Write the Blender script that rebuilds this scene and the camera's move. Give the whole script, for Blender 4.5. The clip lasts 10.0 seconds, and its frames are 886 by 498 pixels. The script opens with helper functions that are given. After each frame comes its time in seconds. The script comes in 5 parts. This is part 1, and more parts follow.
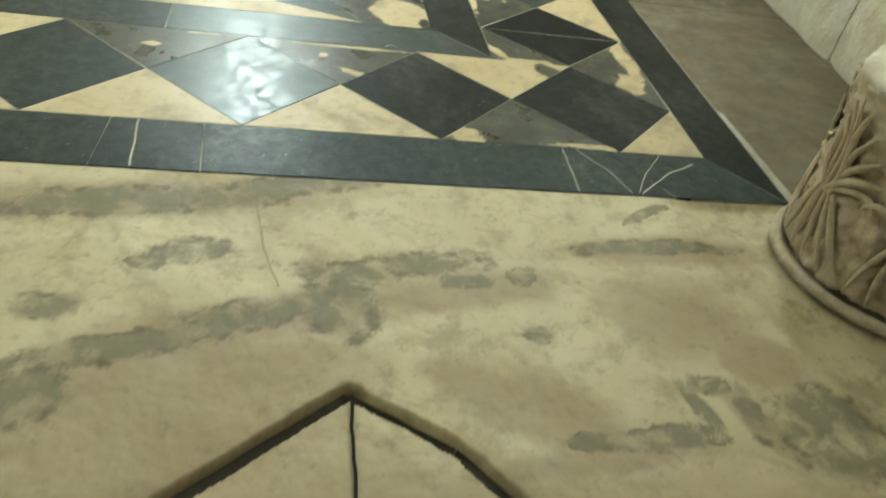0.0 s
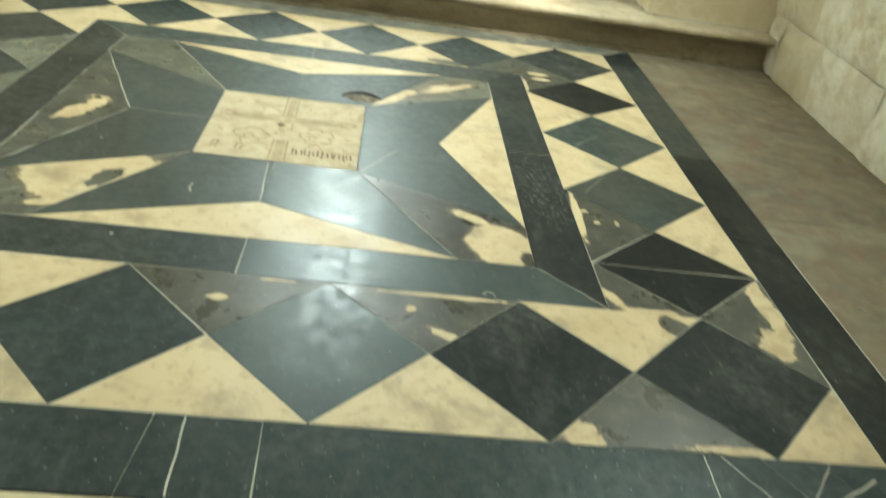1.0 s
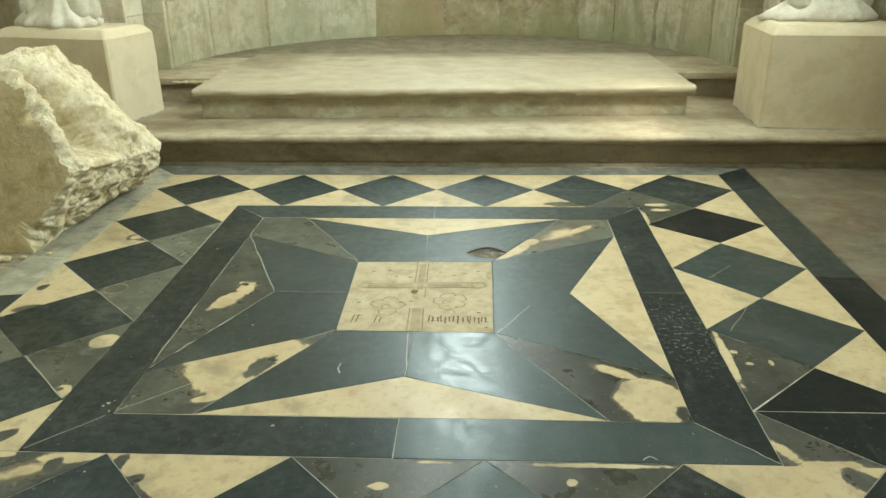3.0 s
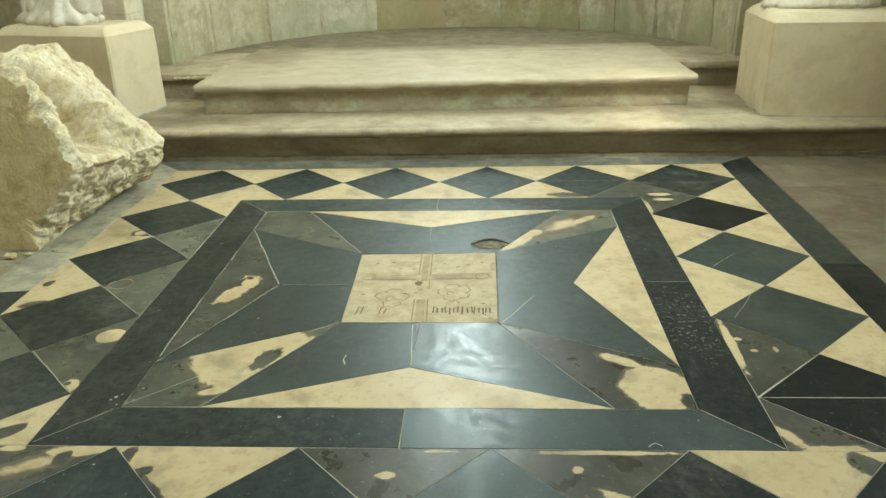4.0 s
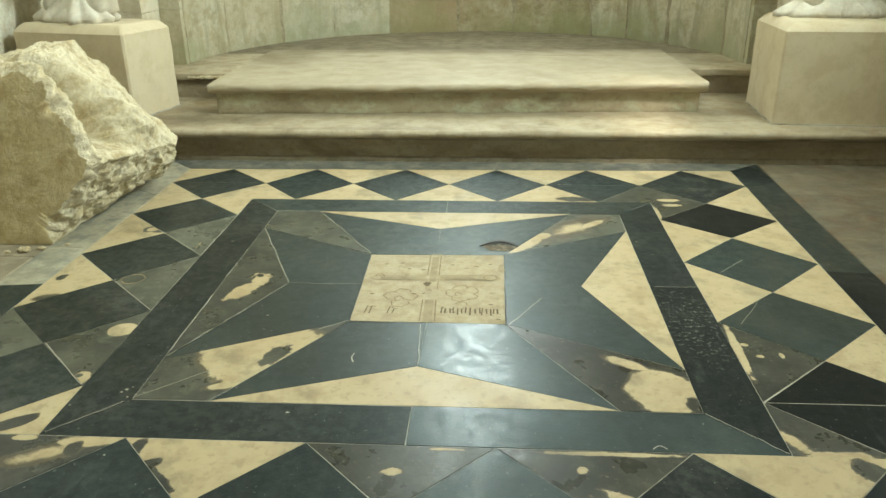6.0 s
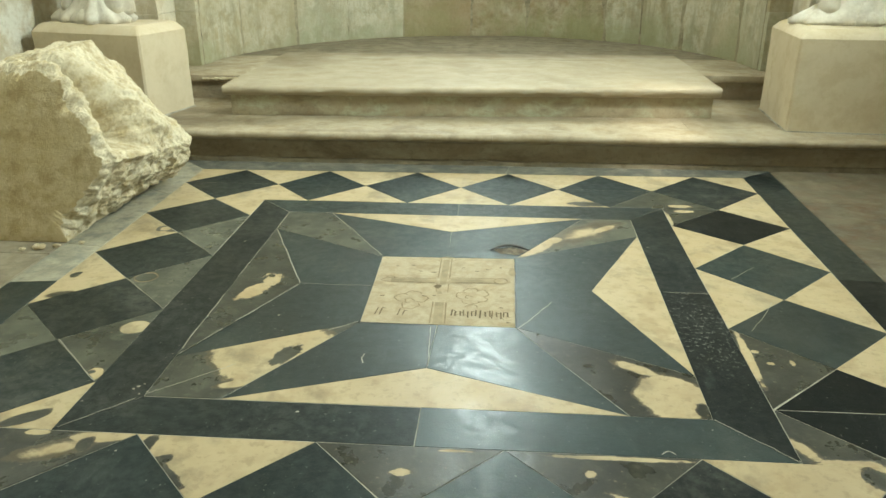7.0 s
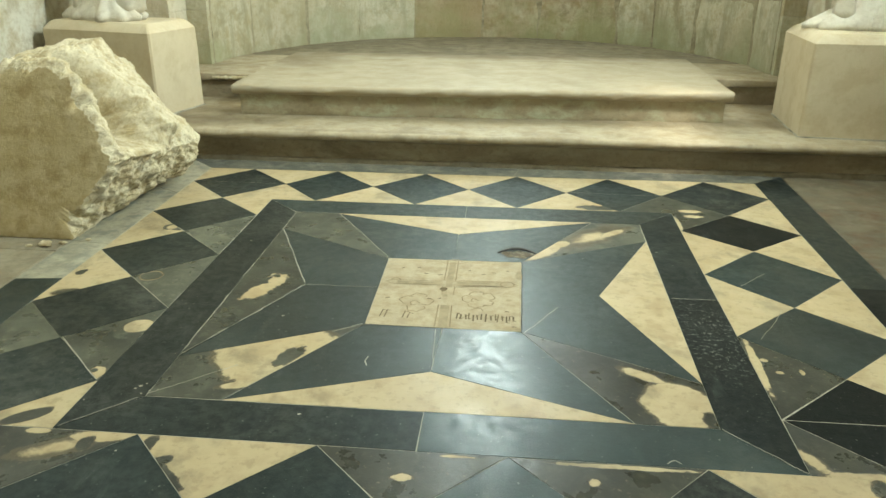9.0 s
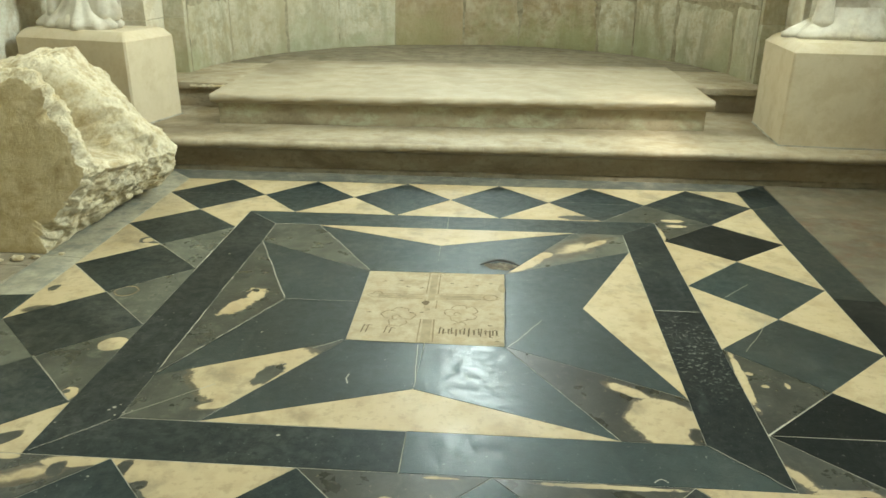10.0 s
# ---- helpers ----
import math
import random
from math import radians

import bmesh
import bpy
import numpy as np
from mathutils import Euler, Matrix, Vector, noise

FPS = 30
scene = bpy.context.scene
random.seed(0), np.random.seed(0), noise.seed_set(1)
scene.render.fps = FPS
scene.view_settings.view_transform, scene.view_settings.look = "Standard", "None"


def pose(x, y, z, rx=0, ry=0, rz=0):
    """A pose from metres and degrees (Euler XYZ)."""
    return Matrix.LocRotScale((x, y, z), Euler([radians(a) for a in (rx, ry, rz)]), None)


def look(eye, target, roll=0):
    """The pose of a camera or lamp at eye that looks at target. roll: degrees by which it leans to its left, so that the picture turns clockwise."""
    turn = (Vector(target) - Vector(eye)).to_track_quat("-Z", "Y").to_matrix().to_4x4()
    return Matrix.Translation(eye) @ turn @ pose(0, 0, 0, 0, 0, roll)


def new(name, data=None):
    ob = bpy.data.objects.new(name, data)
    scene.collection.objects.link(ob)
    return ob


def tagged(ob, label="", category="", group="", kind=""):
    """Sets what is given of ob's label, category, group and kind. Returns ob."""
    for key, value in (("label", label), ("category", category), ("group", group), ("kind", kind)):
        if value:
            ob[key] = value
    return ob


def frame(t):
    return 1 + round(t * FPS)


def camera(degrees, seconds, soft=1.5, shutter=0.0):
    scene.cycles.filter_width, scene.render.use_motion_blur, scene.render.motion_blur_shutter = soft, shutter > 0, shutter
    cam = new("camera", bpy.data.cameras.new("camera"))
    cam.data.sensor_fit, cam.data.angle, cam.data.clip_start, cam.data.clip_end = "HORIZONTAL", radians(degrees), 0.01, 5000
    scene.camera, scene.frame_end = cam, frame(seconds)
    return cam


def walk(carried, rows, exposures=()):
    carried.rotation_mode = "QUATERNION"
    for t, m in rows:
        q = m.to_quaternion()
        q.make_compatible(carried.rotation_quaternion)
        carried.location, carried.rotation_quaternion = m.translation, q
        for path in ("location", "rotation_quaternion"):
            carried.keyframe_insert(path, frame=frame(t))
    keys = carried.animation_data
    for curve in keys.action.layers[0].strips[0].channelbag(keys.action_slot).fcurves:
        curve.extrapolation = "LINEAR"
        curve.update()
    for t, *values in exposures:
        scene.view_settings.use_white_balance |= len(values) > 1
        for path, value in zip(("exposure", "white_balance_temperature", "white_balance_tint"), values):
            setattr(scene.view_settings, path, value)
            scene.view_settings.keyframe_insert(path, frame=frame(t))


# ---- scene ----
cam = camera(60.5, 10.0, 1.5, 0.35)
PATH = [
    (0, (0.286, -2.026, 0.933), (0.738, -0.521, -0.305), 12.6),
    (0.3, (0.26, -1.912, 0.955), (0.808, -0.396, -0.229), 14.8),
    (0.5, (0.249, -1.8, 0.966), (0.791, -0.258, -0.186), 14.9),
    (0.6, (0.27, -1.723, 0.971), (0.75, -0.143, -0.158), 13.4),
    (0.8, (0.278, -1.596, 1.006), (0.607, 0.04, -0.096), 11.2),
    (1, (0.275, -1.528, 1.032), (0.503, 0.181, 0.018), 9.8),
    (1.2, (0.28, -1.476, 1.076), (0.474, 0.272, 0.123), 9.7),
    (1.5, (0.261, -1.437, 1.121), (0.449, 0.381, 0.308), 7.9),
    (1.8, (0.242, -1.443, 1.151), (0.357, 0.434, 0.468), 4.9),
    (2, (0.22, -1.455, 1.153), (0.292, 0.429, 0.486), 3.6),
    (2.5, (0.194, -1.475, 1.153), (0.144, 0.382, 0.412), 0.7),
    (4, (0.194, -1.493, 1.145), (0.1, 0.349, 0.372), -1.4),
    (4.5, (0.195, -1.499, 1.143), (0.087, 0.334, 0.35), -1.3),
    (5, (0.199, -1.504, 1.142), (0.104, 0.333, 0.357), -0.8),
    (5.5, (0.193, -1.51, 1.143), (0.091, 0.332, 0.371), -0.7),
    (7, (0.188, -1.524, 1.142), (0.047, 0.323, 0.389), -0.1),
    (7.5, (0.185, -1.528, 1.144), (0.034, 0.32, 0.395), 0.3),
    (8, (0.191, -1.527, 1.143), (0.033, 0.322, 0.399), 0.4),
    (8.5, (0.191, -1.517, 1.143), (0.029, 0.332, 0.398), 0.4),
    (9, (0.196, -1.502, 1.138), (0.031, 0.344, 0.388), 0.4),
    (9.5, (0.2, -1.486, 1.142), (0.038, 0.361, 0.392), 0.2),
    (10, (0.193, -1.458, 1.149), (0.074, 0.398, 0.412), 0.6),
]
walk(cam, [(t, look(eye, target, roll)) for t, eye, target, roll in PATH],
     [(0.0, 0.12), (0.5, 0.20), (1.0, 0.18), (1.5, 0.10), (2.0, -0.02), (2.5, -0.09), (4.0, -0.13), (10.0, -0.13)])

# ---- light ----
world = bpy.data.worlds.new("sky")
scene.world = world
world.use_nodes = True
wn = world.node_tree.nodes
sky = wn.new("ShaderNodeTexSky")
sky.sky_type, sky.sun_disc = "NISHITA", False
sky.sun_elevation, sky.sun_rotation = radians(56), radians(130)
world.node_tree.links.new(sky.outputs[0], wn["Background"].inputs[0])
wn["Background"].inputs[1].default_value = 0.1


def lamp(name, m, w, h, watts, colour):
    d = bpy.data.lights.new(name, "AREA")
    d.shape, d.size, d.size_y, d.energy, d.color = "RECTANGLE", w, h, watts, colour
    o = new(name, d)
    o.matrix_world = m
    return o


DAY = (0.855, 1.0, 0.955)
lamp("daylight_east", look((0.06, 5.95, 3.42), (0.06, 2.6, 1.0)), 0.58, 1.65, 150, DAY)
lamp("daylight_south", look((2.78, 1.30, 3.22), (0.0, 2.3, 1.0)), 0.55, 1.9, 375, DAY)
lamp("daylight_north", look((-2.62, 1.7, 3.60), (2.2, 2.6, 0.9)), 1.5, 1.3, 68, DAY)
lamp("daylight_west", look((0.0, -5.55, 2.75), (0.0, 0.0, 0.5)), 2.6, 1.9, 8, DAY)


# hazy sun through the south window
sun_data = bpy.data.lights.new("sun", "SUN")
sun_data.energy, sun_data.angle, sun_data.color = 4.2, radians(6), (1.0, 0.97, 0.84)
sun = new("sun", sun_data)
sun.matrix_world = look((8.6, -7.1, 16.6), (0, 0, 0))


# ---- materials ----
class Net:
    """A node material under construction."""

    def __init__(self, name, rough=0.8):
        self.m = bpy.data.materials.new(name)
        self.m.use_nodes = True
        self.t = self.m.node_tree
        self.b = self.t.nodes["Principled BSDF"]
        self.b.inputs["Roughness"].default_value = rough
        self.pos = self.node("ShaderNodeNewGeometry").outputs["Position"]

    def node(self, kind, **values):
        n = self.t.nodes.new(kind)
        for k, v in values.items():
            n.inputs[k].default_value = v
        return n

    def link(self, a, b):
        self.t.links.new(a, b)
        return self

    def noise(self, scale, detail=6.0, rough=0.6, distort=0.0, stretch=None):
        n = self.node("ShaderNodeTexNoise", Scale=scale, Detail=detail, Roughness=rough, Distortion=distort)
        src = self.pos
        if stretch:
            mp = self.node("ShaderNodeMapping", Scale=stretch)
            self.link(src, mp.inputs[0])
            src = mp.outputs[0]
        self.link(src, n.inputs["Vector"])
        return n.outputs["Fac"]

    def ramp(self, fac, lo, hi, a=0.0, b=1.0):
        n = self.node("ShaderNodeMapRange")
        n.interpolation_type = "SMOOTHSTEP"
        self.link(fac, n.inputs["Value"])
        for key, v in (("From Min", lo), ("From Max", hi), ("To Min", a), ("To Max", b)):
            n.inputs[key].default_value = v
        return n.outputs["Result"]

    def mix(self, fac, a, b, blend="MIX"):
        n = self.t.nodes.new("ShaderNodeMix")
        n.data_type, n.blend_type = "RGBA", blend
        for sock, v in ((n.inputs[0], fac), (n.inputs[6], a), (n.inputs[7], b)):
            if isinstance(v, (int, float)):
                sock.default_value = v
            elif isinstance(v, tuple):
                sock.default_value = (*v, 1.0)
            else:
                self.link(v, sock)
        return n.outputs[2]

    def math(self, op, a, b=0.0):
        n = self.t.nodes.new("ShaderNodeMath")
        n.operation = op
        for sock, v in zip(n.inputs, (a, b)):
            if isinstance(v, (int, float)):
                sock.default_value = v
            else:
                self.link(v, sock)
        return n.outputs[0]

    def random(self):
        return self.node("ShaderNodeObjectInfo").outputs["Random"]

    def blot(self, x, y, rx, ry, wobble=0.5, scale=14.0, turn=0.0, soft=0.12):
        """A stain or chip of its own shape round (x, y) on the floor."""
        mp = self.node("ShaderNodeMapping")
        mp.vector_type = "TEXTURE"
        mp.inputs["Location"].default_value = (x, y, 0)
        mp.inputs["Rotation"].default_value = (0, 0, radians(turn))
        mp.inputs["Scale"].default_value = (rx, ry, 1e3)
        self.link(self.pos, mp.inputs[0])
        ln = self.node("ShaderNodeVectorMath")
        ln.operation = "LENGTH"
        self.link(mp.outputs[0], ln.inputs[0])
        d = self.math("ADD", ln.outputs["Value"], self.math("MULTIPLY", self.math("SUBTRACT", self.noise(scale, 8.0, 0.68, 0.35), 0.5), wobble * 2.6))
        return self.ramp(d, 1.0 - soft, 1.0 + soft, 1.0, 0.0)

    def done(self, colour, rough=None, bumps=(), spec=0.5):
        if isinstance(colour, tuple):
            self.b.inputs["Base Color"].default_value = (*colour, 1)
        else:
            self.link(colour, self.b.inputs["Base Color"])
        if rough is not None:
            self.link(rough, self.b.inputs["Roughness"])
        self.b.inputs["Specular IOR Level"].default_value = spec
        last = None
        for height, strength, dist in bumps:
            n = self.node("ShaderNodeBump", Strength=strength, Distance=dist)
            self.link(height, n.inputs["Height"])
            if last:
                self.link(last, n.inputs["Normal"])
            last = n.outputs["Normal"]
        if last:
            self.link(last, self.b.inputs["Normal"])
        return self.m


def slate(name="polished_slate", worn=0.0, dust=0.0, speckled=None, black=0.0, gloss=1.0):
    n = Net(name)
    c = n.mix(n.ramp(n.noise(3.5, 8), 0.3, 0.75), (0.0070, 0.0135, 0.0138), (0.016, 0.030, 0.0305))
    c = n.mix(n.math("MULTIPLY", n.ramp(n.noise(8, 9, 0.7, 0.3), 0.48, 0.72), 0.6), c, (0.038, 0.052, 0.049))
    c = n.mix(n.math("MULTIPLY", n.random(), 0.6), c, (0.011, 0.012, 0.0105))
    c = n.mix(black, c, (0.0055, 0.0055, 0.0048))
    film = n.math("MULTIPLY", n.ramp(n.noise(2.2, 9, 0.7, 0.4), 0.50, 0.72), n.ramp(n.noise(30, 6, 0.75), 0.35, 0.65, 0.3, 1.0))
    c = n.mix(n.math("MULTIPLY", film, 0.55), c, (0.085, 0.088, 0.075))
    c = n.mix(n.math("MULTIPLY", n.ramp(n.noise(14, 8, 0.7, 0.6), 0.45, 0.70), dust), c, (0.17, 0.165, 0.13))
    specks = n.math("MULTIPLY", n.ramp(n.noise(80, 3, 0.6), 0.66, 0.73), 0.55)
    if speckled:
        thick = n.math("MULTIPLY", n.ramp(n.noise(68, 5, 0.7), 0.55, 0.63), n.blot(*speckled))
        specks = n.math("MAXIMUM", specks, n.math("MULTIPLY", thick, 0.62))
    c = n.mix(specks, c, (0.30, 0.31, 0.265))
    scuff = n.ramp(n.noise(16, 6, 0.65, 0.0, (1.0, 0.25, 1.0)), 0.56, 0.74)
    c = n.mix(n.math("MULTIPLY", scuff, 0.25), c, (0.10, 0.112, 0.10))
    r = n.math("ADD", n.ramp(n.noise(30, 8, 0.7), 0.3, 0.7, 0.30 + worn, 0.42 + worn), n.ramp(n.noise(5, 5), 0.35, 0.65, 0.0, 0.10))
    n.b.inputs["Specular Tint"].default_value = (0.74, 1.0, 0.98, 1.0)
    n.link(n.ramp(n.noise(30, 7, 0.70), 0.38, 0.64, 0.02, (0.62 - 2.0 * worn) * gloss), n.b.inputs["Coat Weight"])
    n.b.inputs["Coat Roughness"].default_value = 0.25 + worn
    return n.done(c, r, [(n.noise(5, 3), 0.05, 0.02), (n.noise(34, 8, 0.75), 0.16, 0.005), (n.noise(120, 5, 0.7), 0.22 + 0.4 * worn, 0.003), (specks, 0.12, 0.002)], 0.36 * gloss)


def cream_colour(n):
    c = n.mix(n.ramp(n.noise(2.6, 6), 0.3, 0.72), (0.415, 0.315, 0.170), (0.49, 0.395, 0.232))
    c = n.mix(n.ramp(n.noise(8, 9, 0.66), 0.46, 0.66), c, (0.36, 0.265, 0.14))
    c = n.mix(n.math("MULTIPLY", n.random(), 0.35), c, (0.515, 0.43, 0.27))
    film = n.math("ADD", n.noise(4.2, 9, 0.68, 0.4), n.math("MULTIPLY", n.random(), 0.10))
    c = n.mix(n.math("MULTIPLY", n.ramp(film, 0.56, 0.72), 0.65), c, (0.20, 0.165, 0.10))
    c = n.mix(n.math("MULTIPLY", n.ramp(n.noise(30, 7, 0.68), 0.52, 0.64), 0.42), c, (0.25, 0.185, 0.10))
    return n.mix(n.math("MULTIPLY", n.ramp(n.noise(95, 3), 0.66, 0.74), 0.5), c, (0.18, 0.14, 0.075))


def grey_colour(n, k=1.0):
    def tone(*v):
        return tuple(k * q for q in v)

    c = n.mix(n.ramp(n.noise(5, 9, 0.68), 0.34, 0.68), tone(0.022, 0.0240, 0.0180), tone(0.061, 0.0635, 0.0465))
    c = n.mix(n.math("MULTIPLY", n.ramp(n.noise(11, 9, 0.7, 0.4), 0.46, 0.68), 0.6), c, tone(0.017, 0.0185, 0.0145))
    c = n.mix(n.math("MULTIPLY", n.ramp(n.noise(20, 9, 0.7, 0.4), 0.54, 0.68), 0.5), c, tone(0.098, 0.104, 0.072))
    return n.mix(n.math("MULTIPLY", n.ramp(n.noise(46, 6, 0.7), 0.60, 0.70), 0.5), c, (0.30, 0.255, 0.16))


def tile_stone(name, blots=None, base="grey", k=1.0, holes=()):
    """Cream stone, or cream stone under a worn grey film that has come off in patches."""
    n = Net(name)
    bump = [(n.noise(9, 5), 0.12, 0.01), (n.noise(60, 4, 0.7), 0.10, 0.003)]
    r = n.ramp(n.noise(9, 6), 0.3, 0.8, 0.36, 0.62)
    if blots is None:
        return n.done(cream_colour(n), r, bump)
    mask = None
    for b in blots:
        one = n.blot(*b)
        mask = one if mask is None else n.math("MAXIMUM", mask, one)
    for b in holes:
        mask = n.math("MULTIPLY", mask, n.math("SUBTRACT", 1.0, n.blot(*b)))
    cream, grey = cream_colour(n), grey_colour(n, k)
    edge = n.math("MULTIPLY", mask, n.math("SUBTRACT", 1.0, mask))
    film = mask if base != "grey" else n.math("SUBTRACT", 1.0, mask)
    c = n.mix(film, cream, grey)
    c = n.mix(n.math("MULTIPLY", edge, 3.4), c, (0.05, 0.038, 0.02))
    r = n.math("SUBTRACT", r, n.math("MULTIPLY", film, 0.12))
    n.link(n.math("MULTIPLY", film, n.ramp(n.noise(30, 7, 0.7), 0.4, 0.64, 0.0, 0.25)), n.b.inputs["Coat Weight"])
    n.b.inputs["Coat Roughness"].default_value = 0.24
    return n.done(c, r, [(film, 0.25, 0.004), (n.noise(42, 6, 0.7), 0.16, 0.005), *bump], 0.4)


def stone(name, a, b, c, stain, rough=(0.7, 0.95), scale=1.0, bump=0.35, green=None, streak=0.0, amount=0.7, vary=None, along=None, dark_blots=()):
    """Weathered limestone: two tones, stains and grain. green: an algae tint that grows near the given height; along:
    stretches the stains; the last argument lists patches darkened to the stain colour.
    """
    n = Net(name)
    col = n.mix(n.ramp(n.noise(2.2 * scale, 8, 0.65, 0, along), 0.3, 0.72), a, b)
    col = n.mix(n.ramp(n.noise(7.5 * scale, 9, 0.68, 0.2, along), 0.44, 0.66), col, c)
    col = n.mix(n.math("MULTIPLY", n.ramp(n.noise(4.1 * scale, 10, 0.68, 0.25, along), 0.49, 0.66), amount), col, stain)
    col = n.mix(n.math("MULTIPLY", n.ramp(n.noise(22 * scale, 8, 0.72), 0.50, 0.64), 0.5 * amount), col, stain)
    if streak:
        col = n.mix(n.math("MULTIPLY", n.ramp(n.noise(6.5, 8, 0.66, 0.2, (1.0, 1.0, 0.16)), 0.48, 0.66), streak), col, stain)
        col = n.mix(n.math("MULTIPLY", n.ramp(n.noise(1.1, 5, 0.7), 0.50, 0.66), 0.55), col, c)
    if green:
        z = n.node("ShaderNodeSeparateXYZ")
        n.link(n.pos, z.inputs[0])
        k = n.ramp(n.math("ADD", z.outputs[2], n.math("MULTIPLY", n.noise(2.1, 8, 0.62), 1.5)), green[1], green[1] + 0.34, 1.0, 0.0)
        col = n.mix(n.math("MULTIPLY", k, 0.7), col, green[0])
    col = n.mix(n.math("MULTIPLY", n.random(), 0.3), col, a)
    if vary:
        k = n.random()
        col = n.mix(n.math("MULTIPLY", n.ramp(k, 0.5, 1.0), 0.45), col, vary[0])
        col = n.mix(n.math("MULTIPLY", n.ramp(k, 0.4, 0.0), 0.35), col, vary[1])
    for q in dark_blots:
        col = n.mix(n.math("MULTIPLY", n.blot(*q[:-1]), q[-1]), col, stain)
    col = n.mix(n.math("MULTIPLY", n.ramp(n.noise(70 * scale, 4, 0.7), 0.60, 0.75), 0.4), col, stain)
    r = n.ramp(n.noise(8 * scale, 6), 0.3, 0.8, *rough)
    return n.done(col, r, [(n.noise(6 * scale, 8, 0.7), bump, 0.03), (n.noise(48 * scale, 6, 0.75), bump * 0.7, 0.006)], 0.35)


def plain(name, colour, rough, metal=0.0):
    n = Net(name, rough)
    n.b.inputs["Metallic"].default_value = metal
    c = n.mix(n.ramp(n.noise(20, 6), 0.3, 0.7), colour, tuple(v * 0.7 for v in colour))
    return n.done(c, None, [(n.noise(60, 4), 0.2, 0.004)])


SLATE = slate()
SLATE_PITTED = slate("pitted_slate", 0.06, 0.0, None, 0.95, 0.25)
SLATE_BLACK = slate("matte_black_slate", 0.05, 0.0, None, 0.9, 0.35)
SLATE_SPECKLED = slate("speckled_slate", 0.05, 0.0, (0.835, 0.68, 0.10, 0.24, 0.5, 6.0, 0, 0.6), 0.85, 0.4)
SLATE_FRAME = slate("worn_dark_slate", 0.03, 0.0, None, 0.6, 0.6)
SLATE_DUSTY = slate("dusty_slate", 0.08, 0.45, None, 0.6, 0.6)
SLATE_BORDER = slate("worn_border_slate", 0.04, 0.0, None, 0.15, 0.6)
SLATE_SCUFFED = slate("scuffed_slate", 0.03, 0.18, None, 0.3, 0.7)
CREAM = tile_stone("cream_stone")
GREY = tile_stone("grey_worn_stone", [(9, 9, 0.1, 0.1)], k=2.1)
MORTAR = stone("lime_mortar", (0.42, 0.40, 0.325), (0.30, 0.28, 0.215), (0.50, 0.48, 0.40), (0.12, 0.11, 0.085), scale=2.4, bump=0.3, amount=0.9)
FLAG_BROWN = stone("brown_flagstone", (0.085, 0.069, 0.043), (0.150, 0.124, 0.078), (0.135, 0.080, 0.040), (0.205, 0.185, 0.125), (0.50, 0.80), 1.5, bump=0.3, amount=0.75, along=(0.7, 0.9, 1.0), vary=((0.14, 0.085, 0.045), (0.20, 0.175, 0.115)))
FLAG_CREAM = stone("cream_mottled_flagstone", (0.52, 0.42, 0.24), (0.58, 0.48, 0.29), (0.45, 0.35, 0.18), (0.20, 0.185, 0.135), (0.45, 0.75), 1.25, bump=0.22, amount=0.75)
FLAG_DUSTY = stone("dusty_grey_flagstone", (0.27, 0.232, 0.158), (0.36, 0.315, 0.225), (0.22, 0.18, 0.115), (0.14, 0.115, 0.075), (0.45, 0.75), 1.3, bump=0.2, amount=0.6)
LONG = (0.9, 1.0, 1.0)
# darker blots: left end, along the block's foot, near the front edge
STEP = stone("worn_step_limestone", (0.35, 0.29, 0.19), (0.42, 0.36, 0.25), (0.30, 0.235, 0.14), (0.14, 0.105, 0.06), (0.45, 0.8), 1.2, bump=0.2, amount=0.5, along=LONG,
             dark_blots=((-2.05, 2.68, 0.85, 0.16, 0.4, 4.0, 0, 0.5, 0.9), (0.0, 2.93, 2.2, 0.14, 0.4, 5.0, 0, 0.5, 0.6), (-0.6, 2.50, 0.5, 0.03, 0.6, 6.0, 0, 0.5, 0.4)))
# the back-edge blot paints soft shade as well as dirt into the slab
SLAB = stone("pale_altar_slab_limestone", (0.37, 0.315, 0.215), (0.41, 0.355, 0.25), (0.345, 0.28, 0.18), (0.17, 0.13, 0.075), (0.45, 0.8), 0.8, bump=0.15, amount=0.2, along=LONG,
             dark_blots=((0.1, 4.30, 1.5, 0.20, 0.4, 4.0, 0, 0.6, 0.85), (-1.30, 4.0, 0.28, 0.45, 0.4, 4.0, 15, 0.5, 0.6), (0.6, 4.0, 0.5, 0.012, 0.5, 6.0, -3, 0.4, 0.6), (-0.75, 3.98, 0.12, 0.02, 0.5, 8.0, 0, 0.4, 0.5)))
BLOCK = stone("pale_stained_block", (0.33, 0.27, 0.17), (0.41, 0.36, 0.24), (0.46, 0.465, 0.32), (0.17, 0.125, 0.07), (0.6, 0.9), 1.2, bump=0.3, amount=0.8, along=(0.5, 1.0, 1.0))
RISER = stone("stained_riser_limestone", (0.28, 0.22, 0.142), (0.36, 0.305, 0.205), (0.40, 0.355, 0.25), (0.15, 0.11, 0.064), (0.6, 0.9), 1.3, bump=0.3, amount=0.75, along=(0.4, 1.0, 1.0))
# dusty paving, with the shade under the apse wall darkened into its colour
APSE_SHADED = stone("shaded_dusty_apse_paving", (0.175, 0.15, 0.095), (0.23, 0.195, 0.13), (0.14, 0.11, 0.065), (0.095, 0.075, 0.045), (0.6, 0.9), 1.1, bump=0.25, amount=0.5)
